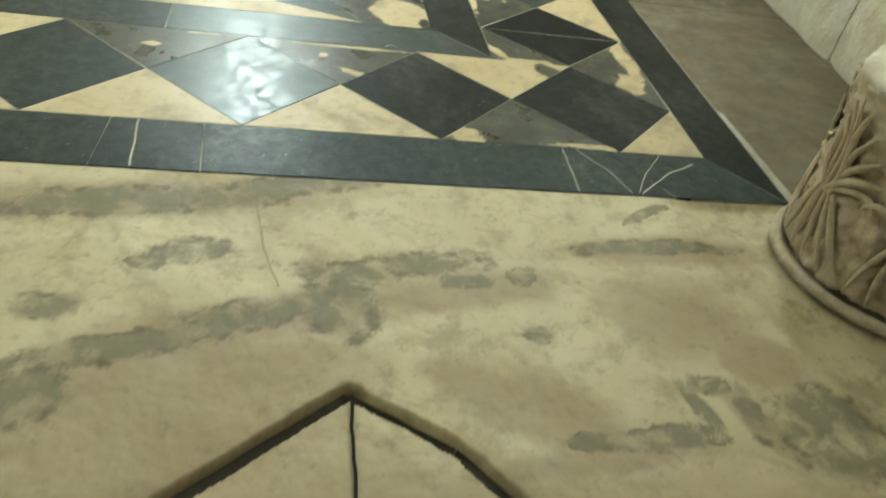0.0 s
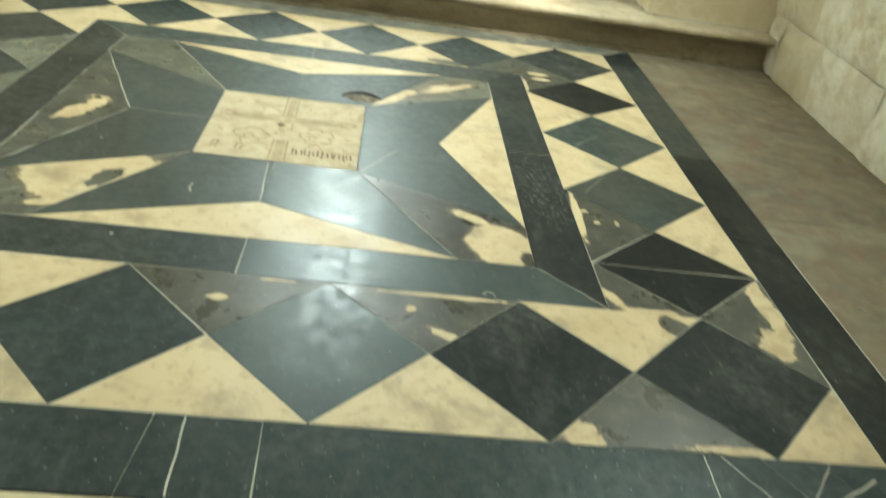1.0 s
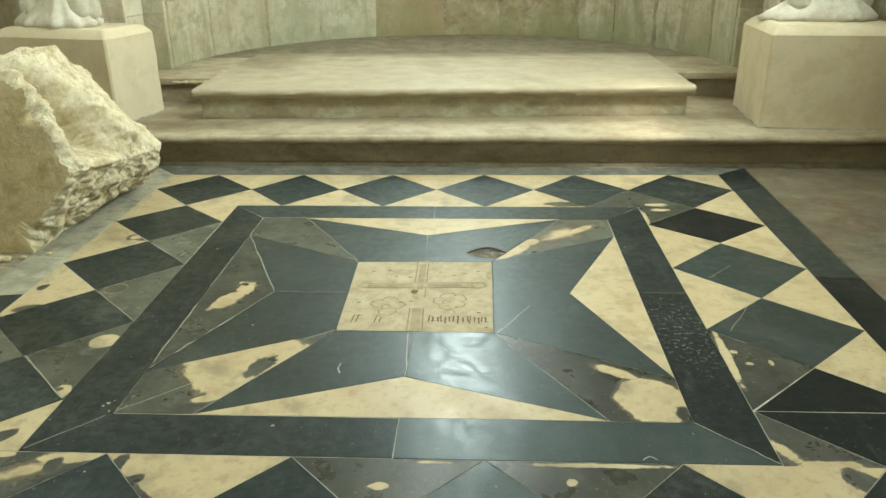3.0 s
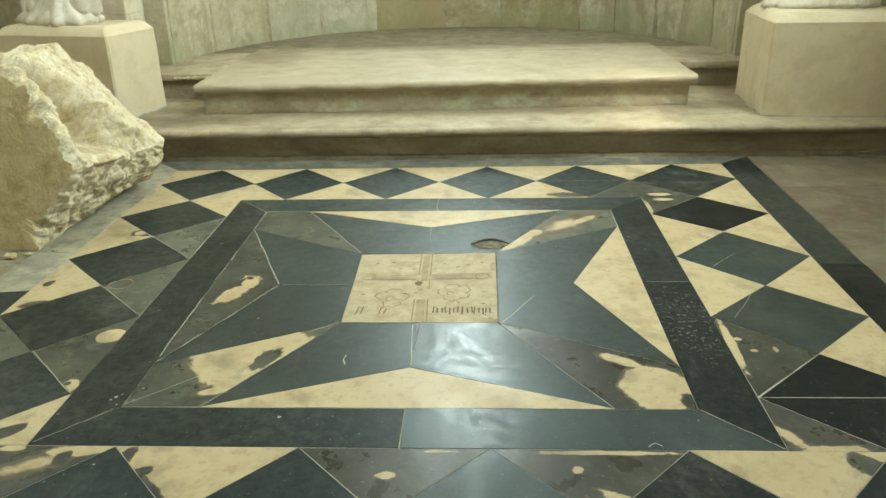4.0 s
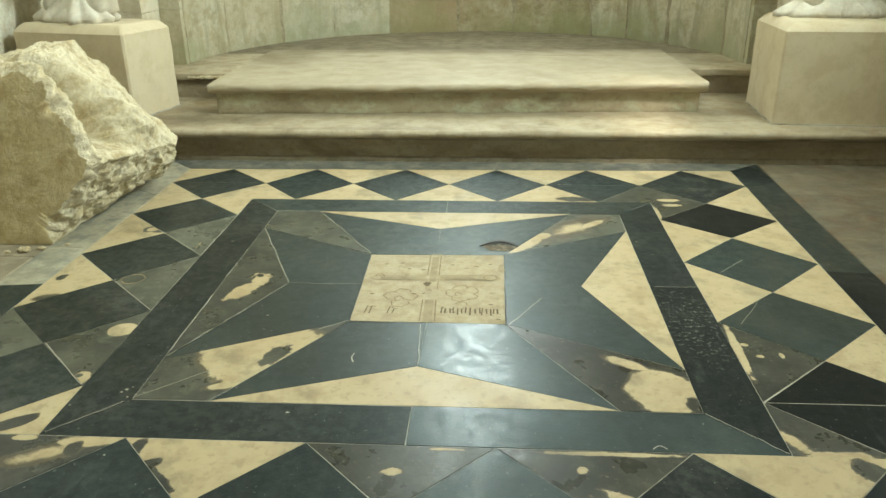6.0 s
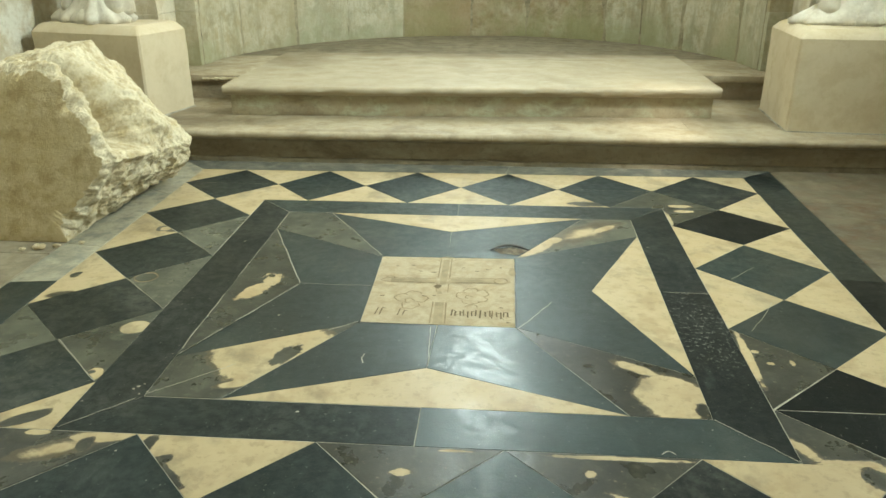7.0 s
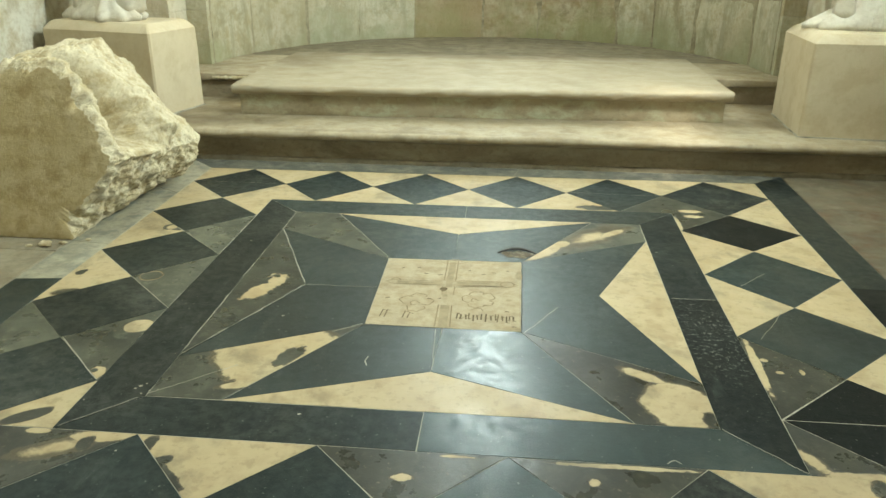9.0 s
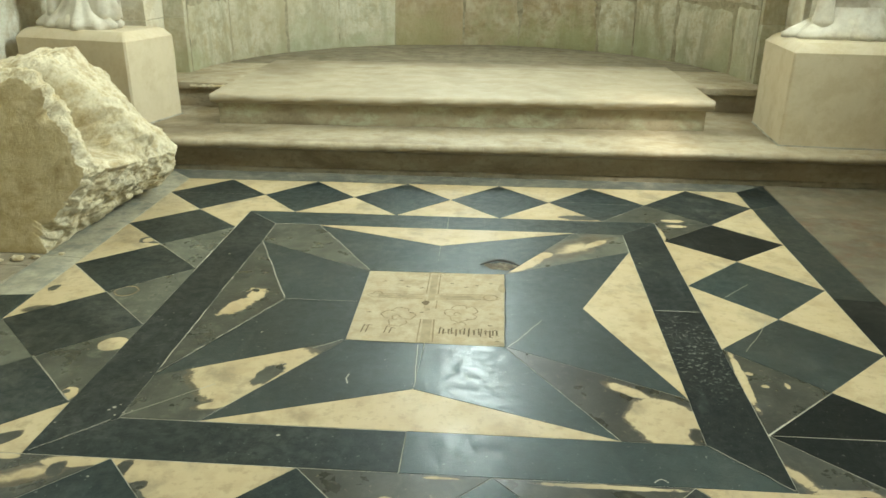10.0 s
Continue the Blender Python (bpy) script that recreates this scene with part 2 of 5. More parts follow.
APSE_MORTAR = stone("dark_lime_mortar", (0.34, 0.295, 0.19), (0.26, 0.225, 0.14), (0.40, 0.355, 0.24), (0.13, 0.105, 0.06), scale=2.0, bump=0.4)
ASHLAR = stone("algae_stained_ashlar", (0.39, 0.32, 0.20), (0.54, 0.49, 0.365), (0.30, 0.22, 0.115), (0.15, 0.11, 0.055), bump=0.6, scale=1.5, green=((0.24, 0.285, 0.12), 1.05), streak=0.7, amount=0.75, vary=((0.32, 0.23, 0.12), (0.55, 0.53, 0.41)))
ASHLAR_PALE = stone("limewash_stained_ashlar", (0.47, 0.43, 0.30), (0.60, 0.575, 0.455), (0.40, 0.335, 0.20), (0.21, 0.18, 0.095), bump=0.65, scale=1.5, green=((0.29, 0.31, 0.165), 1.0), streak=0.65, amount=0.75, vary=((0.42, 0.35, 0.21), (0.53, 0.50, 0.37)))
LIMEWASH = stone("limewashed_rubble", (0.68, 0.635, 0.50), (0.80, 0.77, 0.66), (0.58, 0.49, 0.32), (0.44, 0.36, 0.22), bump=0.7, scale=1.2, amount=0.65, vary=((0.58, 0.48, 0.30), (0.80, 0.78, 0.68)))
RENDER = stone("smooth_cream_render", (0.54, 0.455, 0.31), (0.60, 0.52, 0.365), (0.50, 0.41, 0.265), (0.42, 0.335, 0.205), bump=0.06, amount=0.3)
ROUGH = stone("rough_broken_limestone", (0.62, 0.54, 0.36), (0.70, 0.635, 0.46), (0.51, 0.41, 0.23), (0.36, 0.265, 0.13), bump=0.5, scale=2.2, amount=0.7)
SAWN = stone("smooth_dressed_limestone", (0.56, 0.455, 0.25), (0.65, 0.55, 0.335), (0.51, 0.40, 0.21), (0.36, 0.255, 0.115), bump=0.3, scale=2.6, amount=0.65)
CARVED = stone("grey_brown_carved_stone", (0.46, 0.38, 0.26), (0.57, 0.49, 0.36), (0.37, 0.28, 0.185), (0.21, 0.16, 0.10), bump=0.4, scale=2.4, amount=0.5)
RING = stone("worn_pale_ring_stone", (0.50, 0.43, 0.31), (0.58, 0.51, 0.385), (0.40, 0.325, 0.22), (0.26, 0.20, 0.13), bump=0.5, scale=2.4, amount=0.6)
PALE = stone("pale_statue_stone", (0.60, 0.555, 0.45), (0.69, 0.65, 0.55), (0.54, 0.48, 0.37), (0.40, 0.34, 0.25), bump=0.3, scale=1.8, amount=0.45)
IRON = plain("rusted_iron", (0.035, 0.026, 0.020), 0.6, 0.4)
INK = plain("dark_engraved_line", (0.30, 0.23, 0.13), 0.9)
CHALK = plain("pale_fill", (0.46, 0.44, 0.36), 0.8)


# ---- helpers ----
def part(name, bm, material, parent=None, label="", smooth=False):
    me = bpy.data.meshes.new(name)
    bmesh.ops.recalc_face_normals(bm, faces=bm.faces)
    if smooth:
        for f in bm.faces:
            f.smooth = True
    bm.to_mesh(me)
    bm.free()
    me.materials.append(material)
    o = new(name, me)
    o.parent = parent
    return tagged(o, label) if label else o


def empty(name, label, category, kind="", at=(0, 0, 0), group=""):
    o = new(name)
    o.location = at
    o.empty_display_size = 0.1
    return tagged(o, label, category, group, kind)


def box(bm, lo, hi, bevel=0.0):
    r = bmesh.ops.create_cube(bm, size=1.0)
    vs = r["verts"]
    for v in vs:
        v.co = Vector([lo[i] + (v.co[i] + 0.5) * (hi[i] - lo[i]) for i in range(3)])
    if bevel:
        bmesh.ops.bevel(bm, geom=list({e for v in vs for e in v.link_edges}), offset=bevel, segments=2, affect="EDGES", profile=0.6)
    return bm


def area(p):
    return 0.5 * sum(a[0] * b[1] - b[0] * a[1] for a, b in zip(p, p[1:] + p[:1]))


def inset(p, d):
    """The polygon p, counter-clockwise, drawn in by d."""
    out = []
    for i in range(len(p)):
        a, b, c = Vector(p[i - 1]), Vector(p[i]), Vector(p[(i + 1) % len(p)])
        u, w = (b - a).normalized(), (c - b).normalized()
        nu, nw = Vector((-u.y, u.x)), Vector((-w.y, w.x))
        k = nu + nw
        s = min(d / max(1 + nu.dot(nw), 0.08), 4 * d)
        out.append(tuple(b + k * s))
    return out


rnd = random.Random(7)


def slab_mesh(poly, top=0.0, thick=0.02, joint=0.0011, chamfer=0.0006, tilt=0.0007, wobble=0.0012):
    """A flat stone piece with eased edges, from its outline."""
    p = [tuple(q) for q in poly]
    if area(p) < 0:
        p.reverse()
    p = inset(p, joint * rnd.uniform(0.55, 1.15))
    p = [(x + rnd.uniform(-wobble, wobble), y + rnd.uniform(-wobble, wobble)) for x, y in p]
    q = inset(p, chamfer)
    cx, cy = sum(a for a, _ in p) / len(p), sum(b for _, b in p) / len(p)
    sx, sy, dz = rnd.uniform(-tilt, tilt), rnd.uniform(-tilt, tilt), rnd.uniform(0.0, 0.0005)

    def z(x, y):
        return top + dz + sx * (x - cx) + sy * (y - cy)

    bm = bmesh.new()
    rings = [[bm.verts.new((x, y, top - thick)) for x, y in p], [bm.verts.new((x, y, z(x, y) - chamfer)) for x, y in p], [bm.verts.new((x, y, z(x, y))) for x, y in q]]
    for lo, hi in zip(rings, rings[1:]):
        for i in range(len(p)):
            j = (i + 1) % len(p)
            bm.faces.new((lo[i], lo[j], hi[j], hi[i]))
    top_face = bm.faces.new(rings[2])
    if len(p) > 4:
        bmesh.ops.triangulate(bm, faces=[top_face])
    return bm


def tile(name, poly, material, parent, label="", **kw):
    return part(name, slab_mesh(poly, **kw), material, parent, label)


def fractal(p, scale, octaves=4, seed=0.0):
    return noise.fractal(Vector((p[0] * scale + seed, p[1] * scale + seed * 0.7, p[2] * scale - seed)), 0.6, 2.0, octaves)


# ---- ground and shell ----
bm = bmesh.new()
box(bm, (-3.2, -6.2, -0.30), (3.2, 6.4, -0.06))
floor = tagged(part("floor", bm, MORTAR), "pale lime mortar bed under the stone paving", "floor", kind="structure")


def wall_boxes(name, boxes, material, label):
    bm = bmesh.new()
    for lo, hi in boxes:
        box(bm, lo, hi)
    return tagged(part(name, bm, material), label, "wall", kind="structure")


TOP = 4.7
# south wall, slightly out of square, with its window
SOUTH = pose(2.20, 0, 0, 0, 0, -4.6)
south = wall_boxes("wall_south", [((0.007, -6.4, -0.3), (0.45, 0.95, TOP)), ((0.007, 2.12, -0.3), (0.45, 4.1, TOP)), ((0.007, 0.95, -0.3), (0.45, 2.12, 2.28)), ((0.007, 0.95, 4.30), (0.45, 2.12, TOP))], LIMEWASH, "old limewashed rubble wall with a deep window opening")
south.matrix_world = SOUTH
north = wall_boxes("wall_north", [((-3.05, -6.2, -0.3), (-2.65, 0.9, TOP)), ((-3.05, 2.5, -0.3), (-2.65, 3.7, TOP)), ((-3.05, 0.9, -0.3), (-2.65, 2.5, 2.9)), ((-3.05, 0.9, 4.3), (-2.65, 2.5, TOP))], LIMEWASH, "pale limewashed side wall with a window opening")
west = wall_boxes("wall_west", [((-3.05, -6.0, -0.3), (-1.3, -5.6, TOP)), ((1.3, -6.0, -0.3), (1.6, -5.6, TOP)), ((-1.3, -6.0, -0.3), (1.3, -5.6, 1.8)), ((-1.3, -6.0, 3.7), (1.3, -5.6, TOP))], LIMEWASH, "pale limewashed end wall with a wide window opening")
bm = bmesh.new()
box(bm, (-3.2, -6.2, TOP), (3.2, 6.4, TOP + 0.2))
tagged(part("ceiling", bm, LIMEWASH), "plain pale plaster ceiling", "ceiling", kind="structure")


# ---- apse: a half round of ashlar with its window ----
AC, AR = (0.0, 3.75), 1.87
WIN = (radians(80.0), radians(98.5), 2.50, 4.30)


def arc(a, r, z):
    return Vector((AC[0] + r * math.cos(a), AC[1] + r * math.sin(a), z))


def curved_block(bm, a0, a1, z0, z1, r0, r1, steps, edge=0.0):
    """A wall stone between two angles; its face r0 stands towards the room, with eased edges."""
    g = []
    for i in range(steps + 1):
        a = a0 + (a1 - a0) * i / steps
        e = edge if i in (0, steps) else 0.0
        g.append([bm.verts.new(arc(a, r1, z0)), bm.verts.new(arc(a, r0 + max(e, edge), z0)), bm.verts.new(arc(a + (0 if 0 < i < steps else (edge / AR) * (1 if i == 0 else -1)), r0 + e * 0.2, z0 + edge)),
                  bm.verts.new(arc(a + (0 if 0 < i < steps else (edge / AR) * (1 if i == 0 else -1)), r0 + e * 0.2, z1 - edge)), bm.verts.new(arc(a, r0 + max(e, edge), z1)), bm.verts.new(arc(a, r1, z1))])
    for p, q in zip(g, g[1:]):
        for k in range(6):
            bm.faces.new((p[k], q[k], q[(k + 1) % 6], p[(k + 1) % 6]))
    bm.faces.new(g[0])
    bm.faces.new(list(reversed(g[-1])))


bm = bmesh.new()
cells_a = [0.0, WIN[0], WIN[1], math.pi]
for i in range(3):
    for z0, z1 in ((-0.3, WIN[2]), (WIN[2], WIN[3]), (WIN[3], TOP)):
        if not (i == 1 and z0 == WIN[2]):
            curved_block(bm, cells_a[i], cells_a[i + 1], z0, z1, AR + 0.012, AR + 0.42, 4 if i == 1 else 18)
apse = tagged(part("wall_apse", bm, APSE_MORTAR), "half-round apse wall of pale ashlar with green algae stains", "wall", kind="structure")

# low courses, stone by stone, hand-cut
def hewn(a0, a1, z0, z1, r0, seed, n=9, m=7):
    bm = bmesh.new()
    grid = []
    for i in range(n + 1):
        row = []
        for j in range(m + 1):
            u, v = i / n, j / m
            edge = min(u * (a1 - a0) * AR, (1 - u) * (a1 - a0) * AR, v * (z1 - z0), (1 - v) * (z1 - z0))
            a, z = a0 + (a1 - a0) * u, z0 + (z1 - z0) * v
            a += 0.0045 * fractal((u * 0.5, v * 2, seed), 2.0, 3) * (1 if i in (0, n) else 0.5)
            z += 0.008 * fractal((u * 2, v * 0.5, seed), 2.0, 3) * (1 if j in (0, m) else 0.5)
            r = r0 + (0.014 if edge < 1e-6 else 0.0) + 0.006 * fractal((a * AR, z, seed), 6.0, 4)
            row.append(bm.verts.new(arc(a, r, z)))
        grid.append(row)
    for p, q in zip(grid, grid[1:]):
        for j in range(m):
            bm.faces.new((p[j], p[j + 1], q[j + 1], q[j]))
    return bm


COURSES = [0.28, 0.80, 1.15, 1.52]
arng = random.Random(21)
for k, (z0, z1) in enumerate(zip(COURSES, COURSES[1:])):
    a = 0.0
    while a < math.pi - 0.01:
        w = arng.uniform(0.24, 0.46) if k else arng.uniform(0.16, 0.38)
        b = a + w if math.pi - a - w > 0.14 else math.pi
        o = part("ashlar_stone", hewn(a + arng.choice((0.0003, 0.0006, 0.002)), b - 0.0003, z0 + 0.002, z1 - 0.002, AR + arng.uniform(-0.006, 0.004), arng.uniform(0, 90)), ASHLAR if abs((a + b) / 2 - 1.5) + arng.uniform(-0.35, 0.35) < 0.55 else ASHLAR_PALE, apse, smooth=True)
        a = b
# higher courses, out of reach of the eye
bm = bmesh.new()
z = COURSES[-1]
while z < TOP - 0.1:
    a, h = 0.0, 0.36
    while a < math.pi - 0.01:
        b = min(a + arng.uniform(0.18, 0.3), math.pi)
        if not (b > WIN[0] and a < WIN[1] and z + h > WIN[2] and z < WIN[3]):
            curved_block(bm, a + 0.002, b - 0.002, z + 0.004, min(z + h, TOP) - 0.004, AR, AR + 0.06, 2, 0.006)
        a = b
    z += h
o = part("ashlar_course", bm, ASHLAR, apse)
tagged(o, kind="stuff")

# arch jambs on both sides of the apse
for side, name in ((-1, "pier_north"), (1, "pier_south")):
    pier = tagged(new(name), "stepped pale stone jamb of the apse arch", "pier", kind="structure")
    prng = random.Random(5 + side)
    z = -0.3
    while z < TOP:
        h = 0.62 if z < 0 else prng.uniform(0.36, 0.48)
        z1 = min(z + h, TOP)
        for x0, x1, y0, y1 in ((1.885, 2.03, 3.70, 4.05), (2.03, 2.33, 3.43, 4.05), (2.33, 3.0, 3.60, 4.05)):
            bm = bmesh.new()
            lo, hi = sorted((side * (x0 + 0.0005), side * (x1 - 0.0005)))
            box(bm, (lo, y0 + prng.uniform(-0.005, 0.005), z + 0.0006), (hi, y1, z1 - 0.0006), 0.005)
            part("jamb_stone", bm, ASHLAR_PALE if x0 < 2 else LIMEWASH, pier)
        z = z1

# rubble face of the south wall: rough limewashed stones near the floor
srng = random.Random(11)
bm_far = bmesh.new()


def rough_block(bm, y0, y1, z0, z1, depth, seed, ny=6, nz=5):
    """A roughly squared stone in the south wall's own frame, its face uneven."""
    vs = []
    for i in range(ny + 1):
        row = []
        for j in range(nz + 1):
            u, v = i / ny, j / nz
            edge = min(u, 1 - u, v, 1 - v)
            y, zz = y0 + (y1 - y0) * u, z0 + (z1 - z0) * v
            if 0 < i < ny and (j == 0 or j == nz):
                zz += 0.006 * fractal((y, zz, seed), 5.0)
            x = -depth * min(1.0, edge * 5.0) ** 0.6 + 0.014 * fractal((y, zz, seed), 6.0, 4)
            row.append(bm.verts.new((x + (0.003 if edge == 0 else 0), y, zz)))
        vs.append(row)
    for i in range(ny):
        for j in range(nz):
            bm.faces.new((vs[i][j], vs[i][j + 1], vs[i + 1][j + 1], vs[i + 1][j]))


z = -0.02
while z < TOP:
    h = srng.uniform(0.24, 0.40)
    y = -6.2 + srng.uniform(0, 0.4)
    while y < 3.6:
        w = srng.uniform(0.32, 0.72)
        inside = y + w > 0.93 and y < 2.14 and z + h > 2.26 and z < 4.32
        if not inside:
            near = z < 1.35 and -1.6 < y < 3.4
            target = bmesh.new() if near else bm_far
            rough_block(target, y + 0.002, y + w - 0.002, z + 0.002, min(z + h, TOP) - 0.002, srng.uniform(0.002, 0.020), srng.uniform(0, 50), *((7, 6) if near else (3, 3)))
            if near:
                o = part("rubble_stone", target, LIMEWASH, south, smooth=True)
        y += w
    z += h
tagged(part("rubble_face", bm_far, LIMEWASH, south), kind="stuff")


# ---- altar steps ----
def moulded(name, x0, x1, profile, material, parent, back, label="", skew=(0.0, 0.0), seg=0.04, rough=0.0022, seed=0.0):
    """A length of step with the given (y, z) front profile, run from x0 to x1, closed at the ends and back."""
    bm = bmesh.new()
    count = max(2, int((x1 - x0) / seg))
    rows = []
    for i in range(count + 1):
        x = x0 + (x1 - x0) * i / count
        dy = skew[0] + (skew[1] - skew[0]) * i / count
        row = []
        for y, zz in profile:
            f = fractal((x, y * 3, zz * 3), 6.0, 4, seed)
            g = fractal((x, y, zz), 1.6, 2, seed + 4)
            row.append(bm.verts.new((x, y + dy + rough * f * 1.6, zz + (rough * f + rough * 1.6 * g if zz > profile[0][1] + 0.01 else 0))))
        row.append(bm.verts.new((x, back, profile[-1][1])))
        row.append(bm.verts.new((x, back, profile[0][1])))
        rows.append(row)
    m = len(rows[0])
    for p, q in zip(rows, rows[1:]):
        for k in range(m):
            bm.faces.new((p[k], q[k], q[(k + 1) % m], p[(k + 1) % m]))
    bm.faces.new(rows[0])
    bm.faces.new(list(reversed(rows[-1])))
    o = part(name, bm, material, parent, label, smooth=True)
    o.data.set_sharp_from_angle(angle=radians(50))
    return o


def nosing(y, z, r, out):
    """Half-round nosing from its underside at (y, z - 2r) up to the tread."""
    return [(y - out * 0.35 - 0.5 * r - r * math.sin(math.pi * k / 8) * 0.9, z - r - r * math.cos(math.pi * k / 8)) for k in range(9)]


# lower step: a plain riser under a round nosing
lower = empty("lower_step", "long worn limestone step with a round nosing and a dark stained riser", "step", "structure")
cuts = [-2.62, -1.38, 0.15, 1.22, 2.50]
for i, (a, b) in enumerate(zip(cuts, cuts[1:])):
    base = 2.515
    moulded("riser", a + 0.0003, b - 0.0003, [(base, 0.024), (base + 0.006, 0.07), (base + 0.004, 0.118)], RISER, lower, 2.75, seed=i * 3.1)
    moulded("foot_course", a + 0.0003, b - 0.0003, [(base - 0.014, -0.02), (base - 0.014, 0.014), (base - 0.011, 0.021), (base - 0.004, 0.0245), (base + 0.02, 0.025)], FLAG_DUSTY, lower, 2.75, seed=i * 1.7)
    prof = [(base + 0.004, 0.118), (base - 0.012, 0.128), (base - 0.034, 0.134)] + nosing(base - 0.034, 0.181, 0.021, 0.02)[1:] + [(2.50, 0.182), (2.62, 0.181), (2.75, 0.181)]
    moulded("tread", a + 0.0003, b - 0.0003, prof, STEP, lower, 3.75, seed=i * 2.3)

# upper step: the broad altar slab on its block, with set-back flanks
upper = empty("upper_step", "broad worn limestone altar slab on a stained stone block", "step", "structure")
SK = (-0.045, 0.045)
moulded("block", -1.40, 1.405, [(2.905, 0.180), (2.90, 0.20), (2.902, 0.25), (2.898, 0.302)], BLOCK, upper, 4.2, "stained limestone block with pale algae", SK, seed=9.0)
moulded("altar_slab", -1.435, 1.44, [(2.902, 0.299), (2.885, 0.305), (2.87, 0.312), (2.862, 0.322), (2.858, 0.334), (2.861, 0.346), (2.868, 0.353), (2.885, 0.356), (3.0, 0.357), (3.2, 0.357), (3.5, 0.357), (3.9, 0.357)], SLAB, upper, 4.27, "pale worn limestone slab with a moulded edge", SK, seg=0.016, rough=0.0042, seed=13.0)
for x0, x1, y0 in ((-2.4, -1.40, 3.33), (1.405, 2.4, 3.50)):
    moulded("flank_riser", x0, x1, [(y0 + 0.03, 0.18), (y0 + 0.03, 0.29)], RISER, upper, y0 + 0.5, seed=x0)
    moulded("flank_tread", x0, x1, [(y0 + 0.03, 0.29), (y0 + 0.004, 0.296), (y0, 0.315), (y0 + 0.006, 0.334), (y0 + 0.02, 0.338), (y0 + 0.2, 0.339)], STEP, upper, 4.2, seed=x0 + 5)
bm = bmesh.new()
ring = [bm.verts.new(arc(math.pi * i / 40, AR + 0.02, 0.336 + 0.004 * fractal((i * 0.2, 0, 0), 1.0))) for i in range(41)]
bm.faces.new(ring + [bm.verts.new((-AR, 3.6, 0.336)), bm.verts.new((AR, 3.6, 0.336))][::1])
part("apse_paving", bm, APSE_SHADED, upper, "worn dusty stone paving of the apse, darkened for the shade there")

er = random.Random(31)
for i in range(9):
    bm = bmesh.new()
    bmesh.ops.create_icosphere(bm, subdivisions=2, radius=1.0)
    x, r = -1.735 + 0.026 * i, er.uniform(0.009, 0.017)
    for v in bm.verts:
        k = 1 + 0.4 * fractal(v.co, 1.4, 3, i * 5.0)
        v.co = Vector((x + v.co.x * r * 1.7 * k, 3.334 + v.co.y * 0.008 * k, 0.312 + er.uniform(-0.002, 0.002) + v.co.z * r * 0.8 * k))
    part("broken_edge", bm, ROUGH, upper, "pale fresh break in the step edge", smooth=True)

# ---- pedestals with statues ----


def pedestal(x0, x1, y0, y1, z0, z1, turn):
    """A rendered block with slightly battered, uneven sides and a chamfered top, on a thin mortar bed."""
    cx, cy = (x0 + x1) / 2, (y0 + y1) / 2
    hx, hy = (x1 - x0) / 2, (y1 - y0) / 2
    root = empty("pedestal", "smooth cream rendered block pedestal with a chamfered top", "pedestal", "", (cx, cy, 0), "pedestals flanking the steps")
    root.rotation_euler = (0, 0, radians(turn))
    c = 0.048
    levels = [(z0 + 0.006, 0.0), (z1 - c, 0.0), (z1 - c * 0.3, c * 0.55), (z1, c)]
    levels = [(z0 + 0.006 + (z1 - c - z0 - 0.006) * i / 12, 0.0) for i in range(12)] + levels[1:]
    n = 14
    bm = bmesh.new()
    loops = []
    for z, d in levels:
        ax, ay, e = hx - d, hy - d, 0.010
        edge = []
        for (px, py), (qx, qy) in (((-ax, -ay), (ax, -ay)), ((ax, -ay), (ax, ay)), ((ax, ay), (-ax, ay)), ((-ax, ay), (-ax, -ay))):
            ln = math.hypot(qx - px, qy - py)
            for i in range(n):
                f = e / ln + (1 - 2 * e / ln) * i / (n - 1)
                edge.append((px + (qx - px) * f, py + (qy - py) * f))
        loop = []
        for x, y in edge:
            k = 1 + 0.006 * fractal((x, y, z), 3.0, 3, cx) + 0.0035 * fractal((x, y, z), 16.0, 3, cy)
            loop.append(bm.verts.new((x * k, y * k, z + (0.005 * fractal((x, y, 0), 5.0, 3, cx) if d else 0.0))))
        loops.append(loop)
    m = len(loops[0])
    for p, q in zip(loops, loops[1:]):
        for i in range(m):
            bm.faces.new((p[i], p[(i + 1) % m], q[(i + 1) % m], q[i]))
    bm.faces.new(loops[-1])
    o = part("block", bm, RENDER, root, smooth=True)
    o.data.set_sharp_from_angle(angle=radians(28))
    bm = bmesh.new()
    box(bm, (-hx - 0.006, -hy - 0.006, z0 - 0.004), (hx + 0.006, hy + 0.006, z0 + 0.006), 0.003)
    part("mortar_bed", bm, MORTAR, root, "thin grey mortar bed")
    return root


pedestal(1.745, 2.445, 2.611, 3.221, 0.181, 0.715, -4.4)
pedestal(-2.52, -1.765, 2.77, 3.20, 0.181, 0.70, -14.0)


